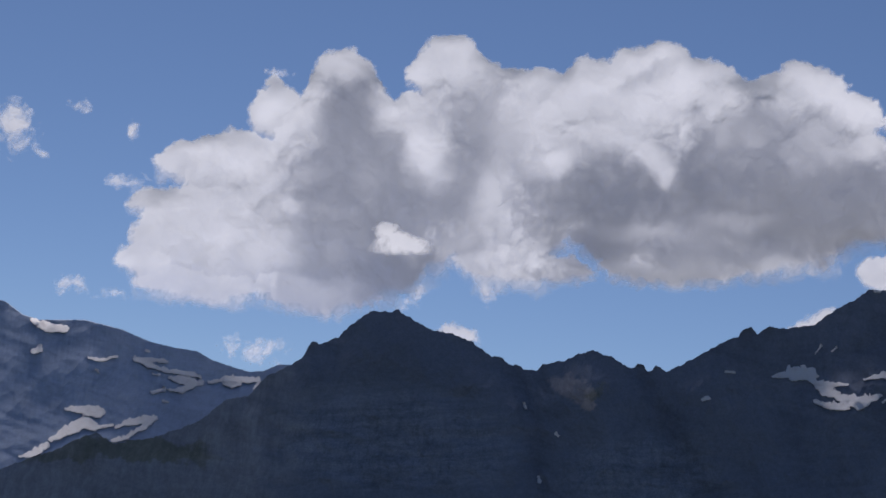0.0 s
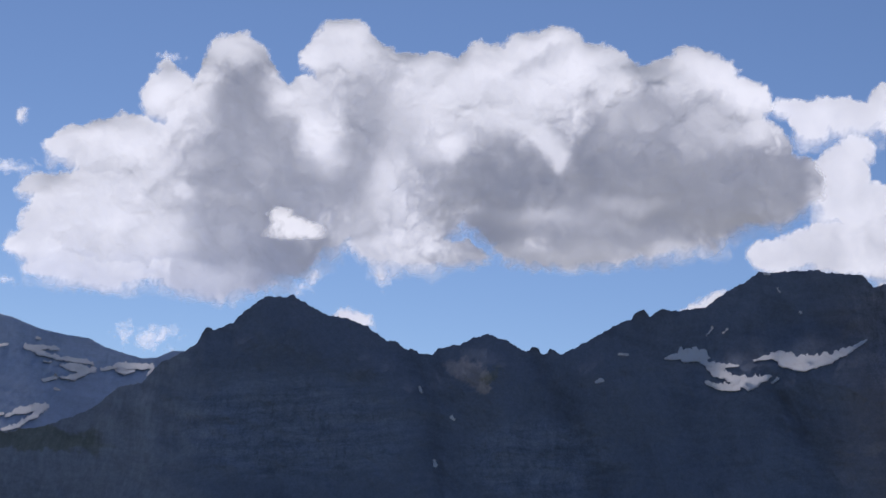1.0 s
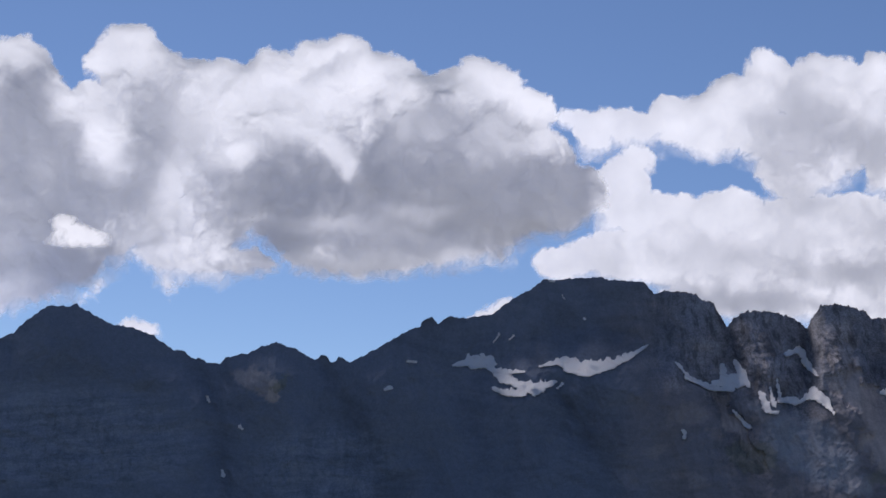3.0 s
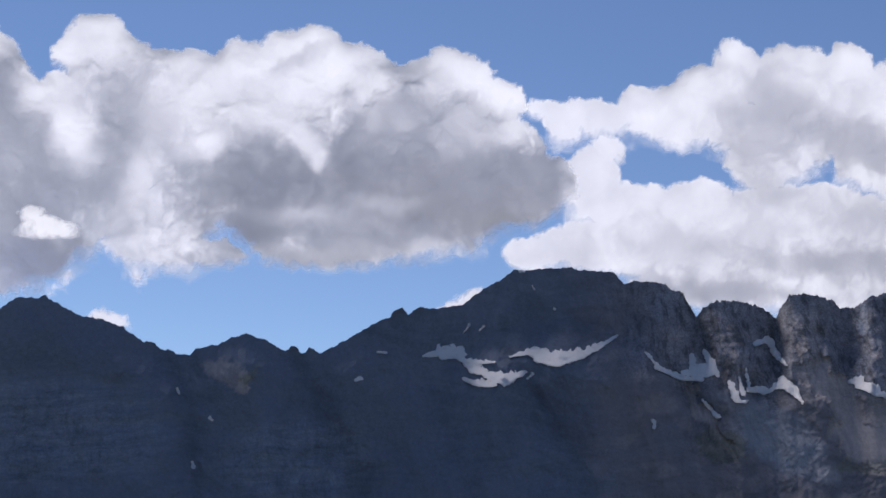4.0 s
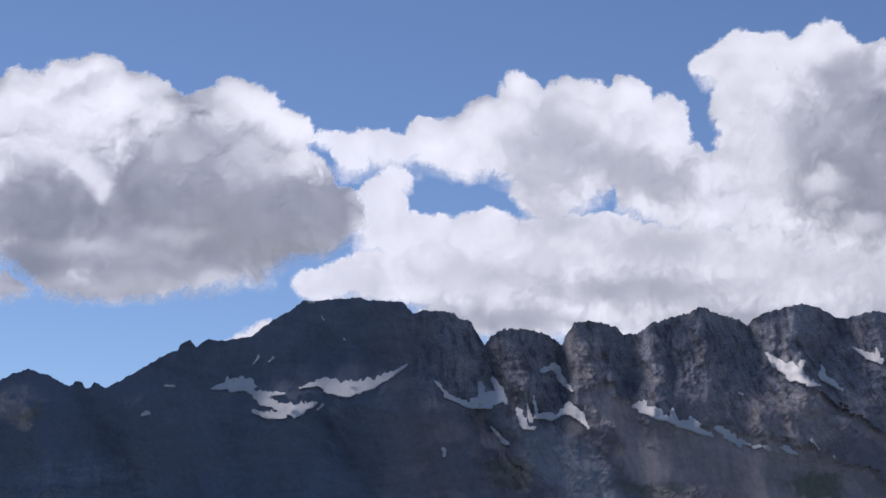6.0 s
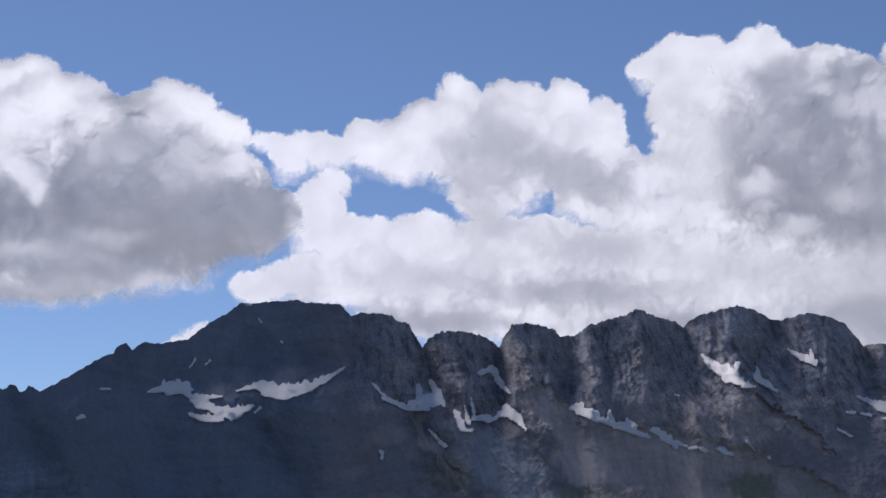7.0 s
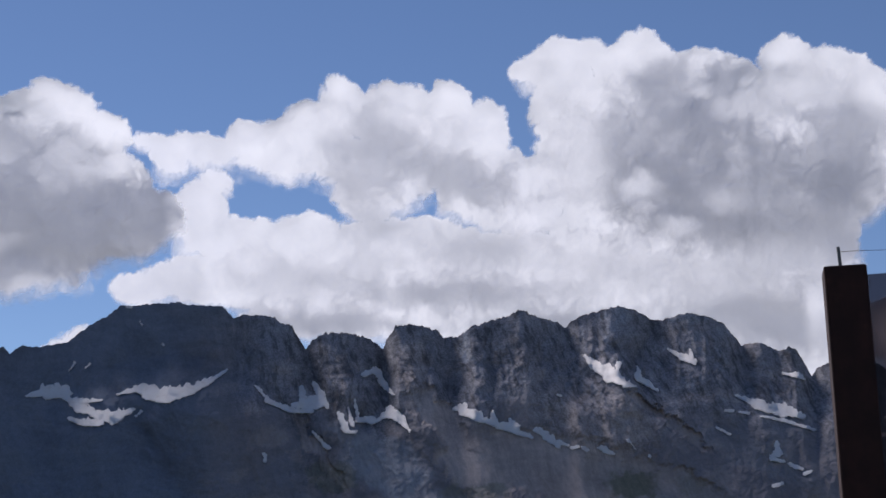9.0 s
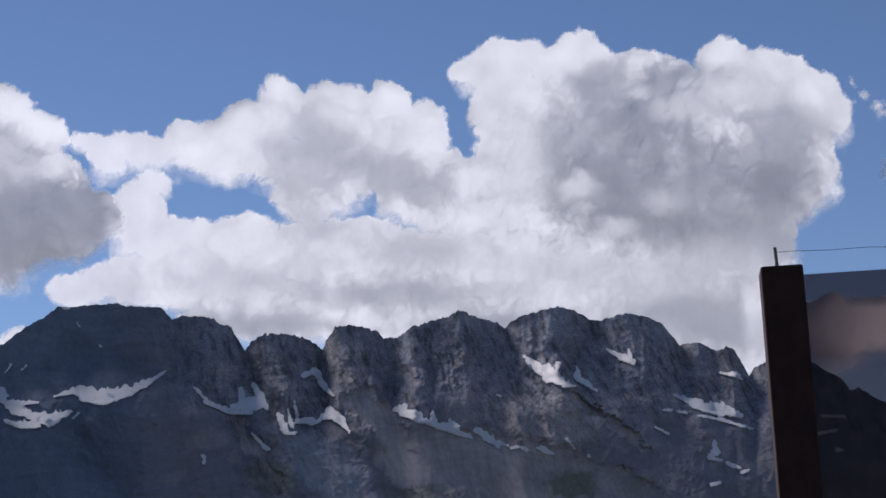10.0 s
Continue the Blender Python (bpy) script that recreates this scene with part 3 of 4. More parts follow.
def snow_patch(strokes, far=False, label="old grey snow patch on a rock face", thick=0.8):
    """A lens of snow along strokes (azimuth, elevation, azimuth, elevation, half width at each end), all in degrees."""
    s = np.array([k if len(k) == 6 else (*k, k[4]) for k in strokes])
    pad = s[:, 4:].max() * 1.8 + 0.04
    a0, a1 = s[:, [0, 2]].min() - pad, s[:, [0, 2]].max() + pad
    e0, e1 = s[:, [1, 3]].min() - pad, s[:, [1, 3]].max() + pad
    step = 0.012
    az, el = np.meshgrid(np.arange(a0, a1, step), np.arange(e0, e1, step))
    # ragged fingers along the upper edge, a smoother line below
    even = 0.06 * gnoise(az * 4, el * 6, 111) + 0.03 * gnoise(az * 11, el * 10, 114)
    ragged = 0.08 * gnoise(az * 4, el * 6, 111) + 0.13 * gnoise(az * 6.3 + 0.8 * gnoise(az * 3, el * 3, 117), el * 3, 112) + 0.05 * gnoise(az * 19, el * 8, 115)
    wa = az + 0.05 * gnoise(az * 4, el * 4, 113) + 0.05 * gnoise(az * 13, el * 13, 116)
    depth = np.full(az.shape, -9.0)
    for x0, y0, x1, y1, w0, w1 in s:
        dx, dy = x1 - x0, y1 - y0
        k = np.clip(((wa - x0) * dx + (el - y0) * dy) / max(dx * dx + dy * dy, 1e-9), 0, 1)
        d = np.hypot(wa - x0 - k * dx, el - y0 - k * dy)
        w = w0 + (w1 - w0) * k
        upper = smooth(-0.2, 0.5, (el - y0 - k * dy) / w) * (0.6 if far else 1.0)
        depth = np.maximum(depth, (w - d + (even + (ragged - even) * upper) * np.minimum(1.0, w / (0.08 if far else 0.13))) / w)
    surface, top = (land_far, crest_far) if far else (land, crest)
    inside = depth > 0
    keep = inside[:-1, :-1] | inside[1:, :-1] | inside[:-1, 1:] | inside[1:, 1:]
    if not keep.any():
        return
    reach = surface(az, np.minimum(el, top(az) - 0.01))
    # snow fills the hollows of the rock
    fill = reach.copy()
    for shift in (1, 2):
        for axis in (0, 1):
            fill = np.minimum(fill, np.minimum(np.roll(fill, shift, axis), np.roll(fill, -shift, axis)))
    for _ in range(30):
        fill = (np.roll(fill, 1, 0) + np.roll(fill, -1, 0) + np.roll(fill, 1, 1) + np.roll(fill, -1, 1) + fill) / 5
    # it banks up towards the rock above, so it lies flatter than the face
    brow = np.where(inside, el, -99.0).max(0)
    brow = np.where(brow < -90, el.mean(), brow)
    for _ in range(70):
        brow = (np.roll(brow, 1) + brow + np.roll(brow, -1)) / 3
    fill = np.minimum(fill, reach) - thick - 1.0 * far - (8.0 if far else BANKING) * np.clip(brow[None, :] - el, 0, 0.6)
    reach = reach + 1.5 + (fill - reach - 1.5) * smooth(-0.2, 0.12, depth)
    pts = place(az, el, reach)
    # normals tilted up beyond the drift's own shape, so the snow shades brighter
    normals = grid_normals(place(az, el, fill)) + np.array([0.0, 0.0, 1.5 if far else 0.8])
    normals = normals / np.linalg.norm(normals, axis=-1, keepdims=True)
    ob = sheet("snow_patch", pts.reshape(-1, 3), grid_quads(*az.shape, keep), SNOW, None, normals.reshape(-1, 3))
    tagged(ob, label, "snow", "snow patches on the range")


snow_patch([(-4.56, 7.11, -3.93, 7.25, 0.040, 0.159), (-3.93, 7.25, -3.25, 7.25, 0.239, 0.199), (-3.55, 7.54, -3.48, 7.25, 0.060, 0.120), (-3.25, 7.05, -2.82, 6.82, 0.100, 0.199), (-2.82, 6.94, -2.08, 6.97, 0.100, 0.040), (-2.82, 6.74, -2.37, 6.62, 0.199, 0.120), (-3.14, 6.37, -2.81, 6.24, 0.060, 0.100), (-2.81, 6.22, -2.08, 6.23, 0.100, 0.139), (-2.37, 6.51, -1.69, 6.37, 0.120, 0.239), (-1.69, 6.37, -1.01, 6.62, 0.219, 0.080)])
snow_patch([(-0.87, 6.42, -0.72, 6.58, 0.040, 0.060)])
snow_patch([(-1.50, 7.17, -0.82, 7.36, 0.040, 0.100), (-0.82, 7.36, -0.43, 7.24, 0.139, 0.239), (-0.43, 7.20, 0.26, 7.08, 0.279, 0.239), (0.26, 7.16, 1.05, 7.31, 0.259, 0.179), (1.05, 7.31, 1.75, 7.65, 0.159, 0.100), (1.75, 7.65, 2.24, 7.96, 0.080, 0.040)])
snow_patch([(3.27, 7.40, 3.63, 7.00, 0.040, 0.060), (3.63, 6.90, 4.42, 6.55, 0.080, 0.100), (4.42, 6.55, 5.18, 6.50, 0.100, 0.120), (4.62, 6.69, 5.42, 6.81, 0.100, 0.279), (4.87, 7.34, 4.92, 6.88, 0.080, 0.139), (5.31, 7.45, 5.52, 6.97, 0.060, 0.159), (5.52, 6.97, 5.78, 6.61, 0.179, 0.060)])
snow_patch([(5.25, 5.75, 5.75, 5.19, 0.040, 0.080)])
snow_patch([(6.17, 6.40, 6.36, 5.87, 0.080, 0.120), (6.36, 5.77, 6.70, 5.72, 0.080, 0.080), (6.51, 6.55, 6.64, 5.96, 0.040, 0.080), (6.81, 6.15, 7.36, 6.10, 0.080, 0.139), (6.72, 6.84, 6.85, 6.25, 0.030, 0.060), (7.36, 6.04, 7.60, 6.13, 0.080, 0.060)])
snow_patch([(7.08, 7.73, 7.48, 7.88, 0.100, 0.100), (7.48, 7.88, 7.79, 7.31, 0.100, 0.100), (7.79, 7.31, 8.10, 6.99, 0.100, 0.040)])
snow_patch([(14.29, 4.92, 14.53, 4.95, 0.060, 0.060)])
snow_patch([(14.68, 4.91, 14.84, 4.82, 0.060, 0.060)])
snow_patch([(15.23, 4.89, 15.46, 4.84, 0.040, 0.139), (15.46, 4.82, 15.76, 4.65, 0.139, 0.040)])
snow_patch([(14.94, 8.11, 15.22, 7.76, 0.060, 0.139), (15.22, 7.76, 15.80, 7.45, 0.159, 0.259), (16.11, 7.73, 15.95, 7.44, 0.080, 0.159), (15.79, 7.37, 16.27, 7.11, 0.259, 0.120), (16.26, 7.03, 16.65, 6.96, 0.100, 0.040)])
snow_patch([(16.75, 7.64, 16.80, 7.25, 0.040, 0.120), (16.80, 7.25, 17.42, 6.75, 0.139, 0.040)])
snow_patch([(17.86, 8.19, 18.27, 7.92, 0.040, 0.100), (18.27, 7.92, 18.74, 7.70, 0.120, 0.100), (18.61, 8.14, 18.67, 7.78, 0.040, 0.080)])
snow_patch([(21.76, 7.14, 22.22, 7.05, 0.040, 0.100), (22.22, 7.05, 22.49, 6.88, 0.100, 0.040)])
snow_patch([(20.10, 6.47, 20.74, 6.17, 0.040, 0.120), (20.74, 6.13, 21.66, 5.85, 0.159, 0.219), (21.66, 5.89, 22.30, 5.63, 0.199, 0.080)])
snow_patch([(20.90, 5.72, 21.64, 5.53, 0.040, 0.060), (21.64, 5.53, 22.69, 5.15, 0.060, 0.040)])
snow_patch([(19.68, 5.97, 19.96, 5.94, 0.040, 0.060)])
snow_patch([(20.19, 5.89, 20.49, 5.83, 0.040, 0.060)])
snow_patch([(19.39, 5.38, 19.76, 5.17, 0.040, 0.060)])
snow_patch([(21.36, 4.78, 21.37, 4.40, 0.060, 0.139), (21.17, 4.27, 21.53, 4.14, 0.100, 0.060)])
snow_patch([(21.80, 4.00, 22.16, 3.85, 0.080, 0.060)])
snow_patch([(22.24, 3.69, 22.44, 3.76, 0.080, 0.040)])
snow_patch([(21.14, 3.32, 21.44, 3.39, 0.060, 0.080)])
snow_patch([(3.53, 5.04, 3.57, 4.80, 0.060, 0.060)])
snow_patch([(16.29, 5.12, 16.53, 4.78, 0.060, 0.020)])
snow_patch([(17.00, 4.53, 17.01, 4.49, 0.050, 0.050)])
snow_patch([(-1.22, 10.19, -1.10, 10.17, 0.060, 0.060)])
snow_patch([(-0.74, 9.68, -0.68, 9.56, 0.032, 0.032)])
snow_patch([(-3.17, 7.97, -2.98, 8.26, 0.024, 0.044)])
snow_patch([(-2.64, 8.07, -2.45, 8.22, 0.020, 0.032)])
snow_patch([(0.02, 8.89, 0.04, 8.85, 0.032, 0.032)])
snow_patch([(13.89, 6.77, 14.03, 6.73, 0.040, 0.040)])
snow_patch([(10.24, 6.42, 10.56, 6.49, 0.080, 0.139), (10.56, 6.33, 11.09, 6.14, 0.179, 0.159), (11.09, 6.08, 11.77, 5.82, 0.139, 0.100), (11.59, 6.26, 11.62, 5.99, 0.060, 0.120), (11.77, 5.78, 12.36, 5.65, 0.120, 0.159), (12.21, 5.97, 12.32, 5.71, 0.060, 0.120), (12.35, 5.57, 12.94, 5.35, 0.120, 0.060), (13.11, 5.58, 13.43, 5.42, 0.120, 0.139), (13.43, 5.38, 13.86, 4.97, 0.159, 0.060), (13.87, 5.13, 14.20, 5.00, 0.080, 0.040)], label="long old snow patch along a cliff foot")
snow_patch([(7.60, 6.17, 7.97, 6.42, 0.080, 0.159), (7.97, 6.36, 8.40, 6.07, 0.179, 0.139), (8.40, 6.07, 8.63, 5.68, 0.120, 0.040)], label="sunlit white snow patch on a rock face")
snow_patch([(25.07, 5.44, 25.82, 5.37, 0.050)])
snow_patch([(24.87, 4.85, 25.50, 4.93, 0.050)])
snow_patch([(25.44, 4.26, 25.63, 4.27, 0.060)])
snow_patch([(-6.95, 6.18, -6.76, 6.28, 0.040, 0.080)])
snow_patch([(-6.19, 7.20, -5.87, 7.19, 0.036)])
snow_patch([(-12.50, 3.15, -12.46, 3.00, 0.060)])
snow_patch([(-11.97, 4.70, -11.89, 4.64, 0.050)])
snow_patch([(-13.15, 5.66, -13.08, 5.51, 0.040)])
snow_patch([(-30.45, 7.09, -29.92, 6.89, 0.080, 0.179), (-29.92, 6.89, -29.34, 6.90, 0.179, 0.120)], far=True)
snow_patch([(-30.29, 6.04, -30.11, 6.16, 0.100, 0.100)], far=True)
snow_patch([(-28.44, 6.01, -27.99, 5.98, 0.040, 0.060), (-27.99, 5.98, -27.47, 6.15, 0.060, 0.040)], far=True)
snow_patch([(-26.85, 6.13, -26.40, 5.97, 0.080, 0.100), (-26.75, 6.12, -25.78, 6.13, 0.080, 0.060), (-26.40, 5.97, -25.64, 5.79, 0.100, 0.060), (-25.64, 5.79, -24.76, 5.79, 0.060, 0.100), (-24.76, 5.79, -24.55, 5.69, 0.060, 0.040)], far=True)
snow_patch([(-25.62, 5.60, -25.03, 5.53, 0.060, 0.159), (-25.03, 5.53, -24.53, 5.50, 0.159, 0.080), (-24.53, 5.50, -25.19, 5.20, 0.080, 0.120), (-25.19, 5.20, -25.58, 5.17, 0.100, 0.040)], far=True)
snow_patch([(-26.15, 5.04, -25.77, 5.15, 0.080, 0.080)], far=True)
snow_patch([(-24.24, 5.54, -23.67, 5.69, 0.040, 0.080), (-23.67, 5.69, -22.59, 5.79, 0.120, 0.100), (-23.76, 5.57, -23.45, 5.47, 0.060, 0.060), (-23.45, 5.47, -23.17, 5.58, 0.080, 0.040), (-22.62, 5.47, -22.55, 5.71, 0.080, 0.080)], far=True)
snow_patch([(-28.97, 4.20, -28.36, 4.20, 0.060, 0.159), (-28.36, 4.20, -27.88, 4.18, 0.179, 0.199)], far=True)
snow_patch([(-29.37, 3.08, -28.85, 3.48, 0.060, 0.179), (-28.85, 3.48, -28.32, 3.79, 0.179, 0.219), (-28.32, 3.79, -27.96, 3.67, 0.239, 0.139), (-27.96, 3.63, -27.36, 3.80, 0.060, 0.040)], far=True)
snow_patch([(-30.33, 2.46, -29.88, 2.60, 0.040, 0.120), (-29.88, 2.60, -29.51, 2.92, 0.139, 0.100)], far=True)
snow_patch([(-27.26, 3.71, -26.90, 3.92, 0.040, 0.080), (-26.90, 3.92, -26.05, 4.15, 0.120, 0.139), (-26.05, 4.11, -26.40, 3.77, 0.120, 0.100), (-26.40, 3.77, -26.84, 3.46, 0.080, 0.080), (-26.84, 3.42, -27.30, 3.26, 0.080, 0.060)], far=True)
snow_patch([(-26.53, 6.45, -26.41, 6.42, 0.040, 0.040)], far=True)
snow_patch([(-26.21, 5.66, -25.98, 5.64, 0.040, 0.040)], far=True)
snow_patch([(-25.73, 4.76, -25.57, 4.74, 0.040, 0.040)], far=True)
snow_patch([(-28.14, 5.61, -28.05, 5.53, 0.040, 0.030)], far=True)


# ---- clouds ----
def pieces(mask):
    """The connected pieces of a mask of cells."""
    rows, cols = np.nonzero(mask)
    if not len(rows):
        return
    r0, c0 = rows.min(), cols.min()
    left = np.pad(mask[r0:rows.max() + 1, c0:cols.max() + 1], 1)
    while left.any():
        grown = np.zeros_like(left)
        grown[tuple(np.argwhere(left)[0])] = True
        count = 0
        while grown.sum() != count:
            count = grown.sum()
            for _ in range(6):
                wide = grown.copy()
                wide[1:] |= grown[:-1]
                wide[:-1] |= grown[1:]
                wide[:, 1:] |= grown[:, :-1]
                wide[:, :-1] |= grown[:, 1:]
                grown = wide & left
        left &= ~grown
        one = np.zeros_like(mask)
        one[r0:rows.max() + 1, c0:cols.max() + 1] = grown[1:-1, 1:-1]
        yield one


def shade_of(az, el, base, layers, fold):
    """Light and shade of the heap, painted as droplet density from its rear to its front; a layer is (azimuth,
    elevation, half width, half height, tilt, density, crispness of its upper edge).
    """
    density = np.full(az.shape, base)
    for x, y, ra, re, tilt, k, crisp in layers:
        c, n = math.cos(radians(tilt)), math.sin(radians(tilt))
        u, v = ((az - x) * c + (el - y) * n) / ra, ((el - y) * c - (az - x) * n) / re
        r = np.hypot(u, v) * (1 + fold)
        upper = crisp * smooth(-0.2, 0.5, (el - y) / (0.3 * min(ra, re) + np.hypot(az - x, el - y)))
        share = smooth(1.5 - 0.4 * upper, 0.12 + 0.7 * upper, r)
        density = density + (k - density) * share
    return density


def cloud(lumps, layers, reach, label, soft=0.5, step=0.045, seed=0, rough=1.0, base=0.12, flat=1.0, rim=0.1, hem_shade=0.0):
    """A heap of round heads; lumps are (azimuth, elevation, half width, half height, bulge), layers as in shade_of()."""
    l = np.array(lumps)
    pad = 0.7
    a0, a1 = (l[:, 0] - l[:, 2]).min() - pad, (l[:, 0] + l[:, 2]).max() + pad
    e0, e1 = (l[:, 1] - l[:, 3]).min() - pad, (l[:, 1] + l[:, 3]).max() + pad
    az, el = np.meshgrid(np.arange(a0, a1, step), np.arange(e0, e1, step))
    s = seed * 40 + 200
    size = min(1.0, max(0.35, l[:, 2:4].max() / 0.8)) * rough
    wa = az + size * (0.30 * fbm(az * 0.8, el * 0.8, s, 2) + 0.12 * fbm(az * 2.6, el * 2.6, s + 3, 3, 0.6))
    we = el + size * (0.30 * fbm(az * 0.8, el * 0.8, s + 7, 2) + 0.12 * fbm(az * 2.6, el * 2.6, s + 10, 3, 0.6))
    puff = billow(wa * 0.8, we * 0.8, s + 14, 4, 0.55)
    crumbs = billow(wa * 3.0, we * 3.0, s + 20, 4, 0.62)
    heads, cover, crisp, core = 0.0, np.full(az.shape, -9.0), np.zeros(az.shape), np.full(az.shape, -9.0)
    best, owner = np.full(az.shape, -99.0), np.zeros(az.shape, int)
    for k, (x, y, ra, re, b) in enumerate(l):
        q = 1 - ((wa - x) / ra) ** 2 - ((we - y) / re) ** 2
        cap = np.sqrt(np.clip(q + 0.15, 0, 1)) * min(ra, re) * 78 * b
        heads = heads + cap ** 3
        core = np.maximum(core, q * min(1.0, min(ra, re) / 0.9))
        here = (1 - ((az - x) / ra) ** 2 - ((el - y) / re) ** 2) * min(ra, re)
        owner = np.where(here > best, k, owner)
        best = np.maximum(best, here)
        hem = smooth(0.1, -0.9, (we - y) / re)
        # how deep inside, over the width of the soft edge: narrow above, wide below
        reached = (1 - np.sqrt(np.maximum(1 - q, 0)) + 0.12 * hem) * min(ra, re) / np.minimum(0.36 * soft + 0.85 * hem, 0.75 * min(ra, re))
        crisp = np.where(reached > cover, 1 - hem, crisp)
        cover = np.maximum(cover, reached)
    heads = 0.62 * heads ** (1 / 3)
    for _ in range(12):
        heads = (heads + np.roll(heads, 2, 0) + np.roll(heads, -2, 0) + np.roll(heads, 2, 1) + np.roll(heads, -2, 1)) / 5
    full = smooth(0, 120, heads)
    soft_puff = fbm(wa * 1.1, we * 1.1, s + 30, 3, 0.45)
    front = flat * heads + full * 8 * soft_puff * size * flat
    wispy = soft >= 0.8
    cover = np.minimum(cover, 1.8) * ((0.26 if soft > 1.4 else 0.46) if wispy else 1.0) + (0.9 if wispy else 0.45 - 0.15 * crisp) * (puff - 0.35) + (0.6 if wispy else 0.05 + 0.7 * crisp) * (crumbs - 0.35)
    density = shade_of(wa, we, base, layers, 0.6 * (puff - 0.35) + 0.3 * (crumbs - 0.35)) + 0.13 * (0.35 - puff) + 0.06 * (0.35 - crumbs)
    density = density + hem_shade * (1 - crisp) * np.clip(1 - density, 0, 1)
    # a steeper curve darkens the middle tones of the painted shade
    density = 1 - np.clip(1 - density, 0, 1) ** 1.6
    # the upper rim is painted brighter
    density = density * (1 - rim * crisp * smooth(0.9, 0.2, cover))
    inside = cover > -0.5
    keep = inside[:-1, :-1] & inside[1:, :-1] & inside[:-1, 1:] & inside[1:, 1:]
    near = place(az, el, reach - np.maximum(front, 0) - 1)
    rear = place(az, el, reach + 0.55 * flat * heads + 1)
    normals = np.concatenate((grid_normals(near).reshape(-1, 3), -grid_normals(rear).reshape(-1, 3)))
    places = np.concatenate((near.reshape(-1, 3), rear.reshape(-1, 3)))
    thin_rear = np.minimum(cover, 0.16)
    fields = {"cover": np.concatenate((cover.ravel(), thin_rear.ravel())), "painted_shade": np.concatenate((density.ravel(), density.ravel() * (1 - 0.8 * crisp.ravel())))}
    heap = tagged(new("cloud"), label, "cloud", "clouds over the range")
    for k in range(len(l)):
        for piece in pieces(keep & (owner[:-1, :-1] == k)):
            if piece.sum() > 40 or cover[:-1, :-1][piece].max() > 0.3:
                sheet("cloud_head", places, grid_quads(*az.shape, piece), CLOUD, fields, normals, heap)
    sheet("cloud_back", places, grid_quads(*az.shape, keep, True, az.size), CLOUD, fields, normals, heap)
    return heap



# dark bellies and bright heads of the clouds: light and shade painted in as density
BELLIES_WEST = [
    (-19.3, 12.68, 4.49, 3.79, 4, 0.26, 0), (-24.22, 10.23, 3.64, 1.89, 4, 0.14, 0), (-21.61, 11.28, 2.23, 2.19, 4, 0.26, 0), (-20.25, 14.68, 1.36, 2.49, -2, 0.66, 0.3), (-18.55, 13.54, 1.54, 2.49, 36, 0.66, 0),
    (-20.33, 12.79, 1.84, 2.39, 4, 0.55, 0), (-19.15, 10.99, 2.54, 2.19, 4, 0.66, 0), (-18.23, 9.67, 1.92, 1.24, 4, 0.9, 0), (-20.88, 9.95, 1.62, 1.39, 4, 0.62, 0), (-21.08, 8.77, 1.81, 0.6, 4, 0.42, 0),
    (-15.43, 15.16, 1.28, 1.99, 4, 0.5, 0.2), (-16.23, 12.72, 1.53, 1.69, 4, 0.62, 0), (-15.49, 10.97, 1.01, 0.8, 4, 0.4, 0),
]
HEADS_WEST = [
    (-17.33, 14.19, 0.7, 1.24, 32, 0, 0.25), (-22.53, 15.56, 1.14, 1.39, -26, 0.02, 0.2), (-24.77, 13.59, 1.74, 0.84, -14, 0.06, 0.2), (-26.29, 11.9, 1.22, 0.7, -6, 0.08, 0.2), (-25.59, 10.89, 1.62, 0.7, 14, 0.1, 0),
    (-23.24, 12.42, 0.61, 0.36, 4, 0.16, 0.3), (-21.97, 11.84, 0.45, 0.28, 4, 0.12, 0.4), (-22.72, 10.18, 1.21, 1, 4, 0.16, 0), (-26.04, 9.55, 1.21, 0.6, 4, 0.14, 0), (-25.38, 8.93, 2.22, 0.44, -1, 0.24, 0),
    (-18.53, 15.73, 0.83, 1, 4, 0.04, 0.2), (-20.51, 17.1, 1.46, 0.48, 4, 0, 0.2), (-16.6, 17.46, 1.46, 0.7, 4, 0.02, 0.2),
]
BELLIES_MIDDLE = [
    (-7.5, 12.61, 6.13, 2.39, 4, 0.5, 0), (-10.95, 13.05, 2.86, 1.89, 4, 0.74, 0.2), (-10.92, 14.67, 0.66, 0.76, 4, 0.62, 0.3), (-7.33, 13.31, 2.25, 1.99, 4, 0.74, 0), (-5.41, 14.88, 2.47, 1.43, 4, 0.64, 0.3),
    (-3.96, 12.83, 3.88, 1.69, 4, 0.8, 0), (-10.84, 11.26, 1.73, 1.1, 4, 0.78, 0), (-7.04, 11.21, 2.84, 0.84, 4, 0.6, 0), (-9.19, 10.4, 3.44, 0.52, 4, 0.52, 0), (-2.57, 11.8, 1.93, 0.56, 4, 0.66, 0),
    (-14.32, 14.64, 1.03, 1.39, 4, 0.34, 0), (-9.55, 17.21, 1.15, 0.32, 29, 0.36, 0.2), (-3.25, 15.27, 1.24, 1, 4, 0.45, 0),
]
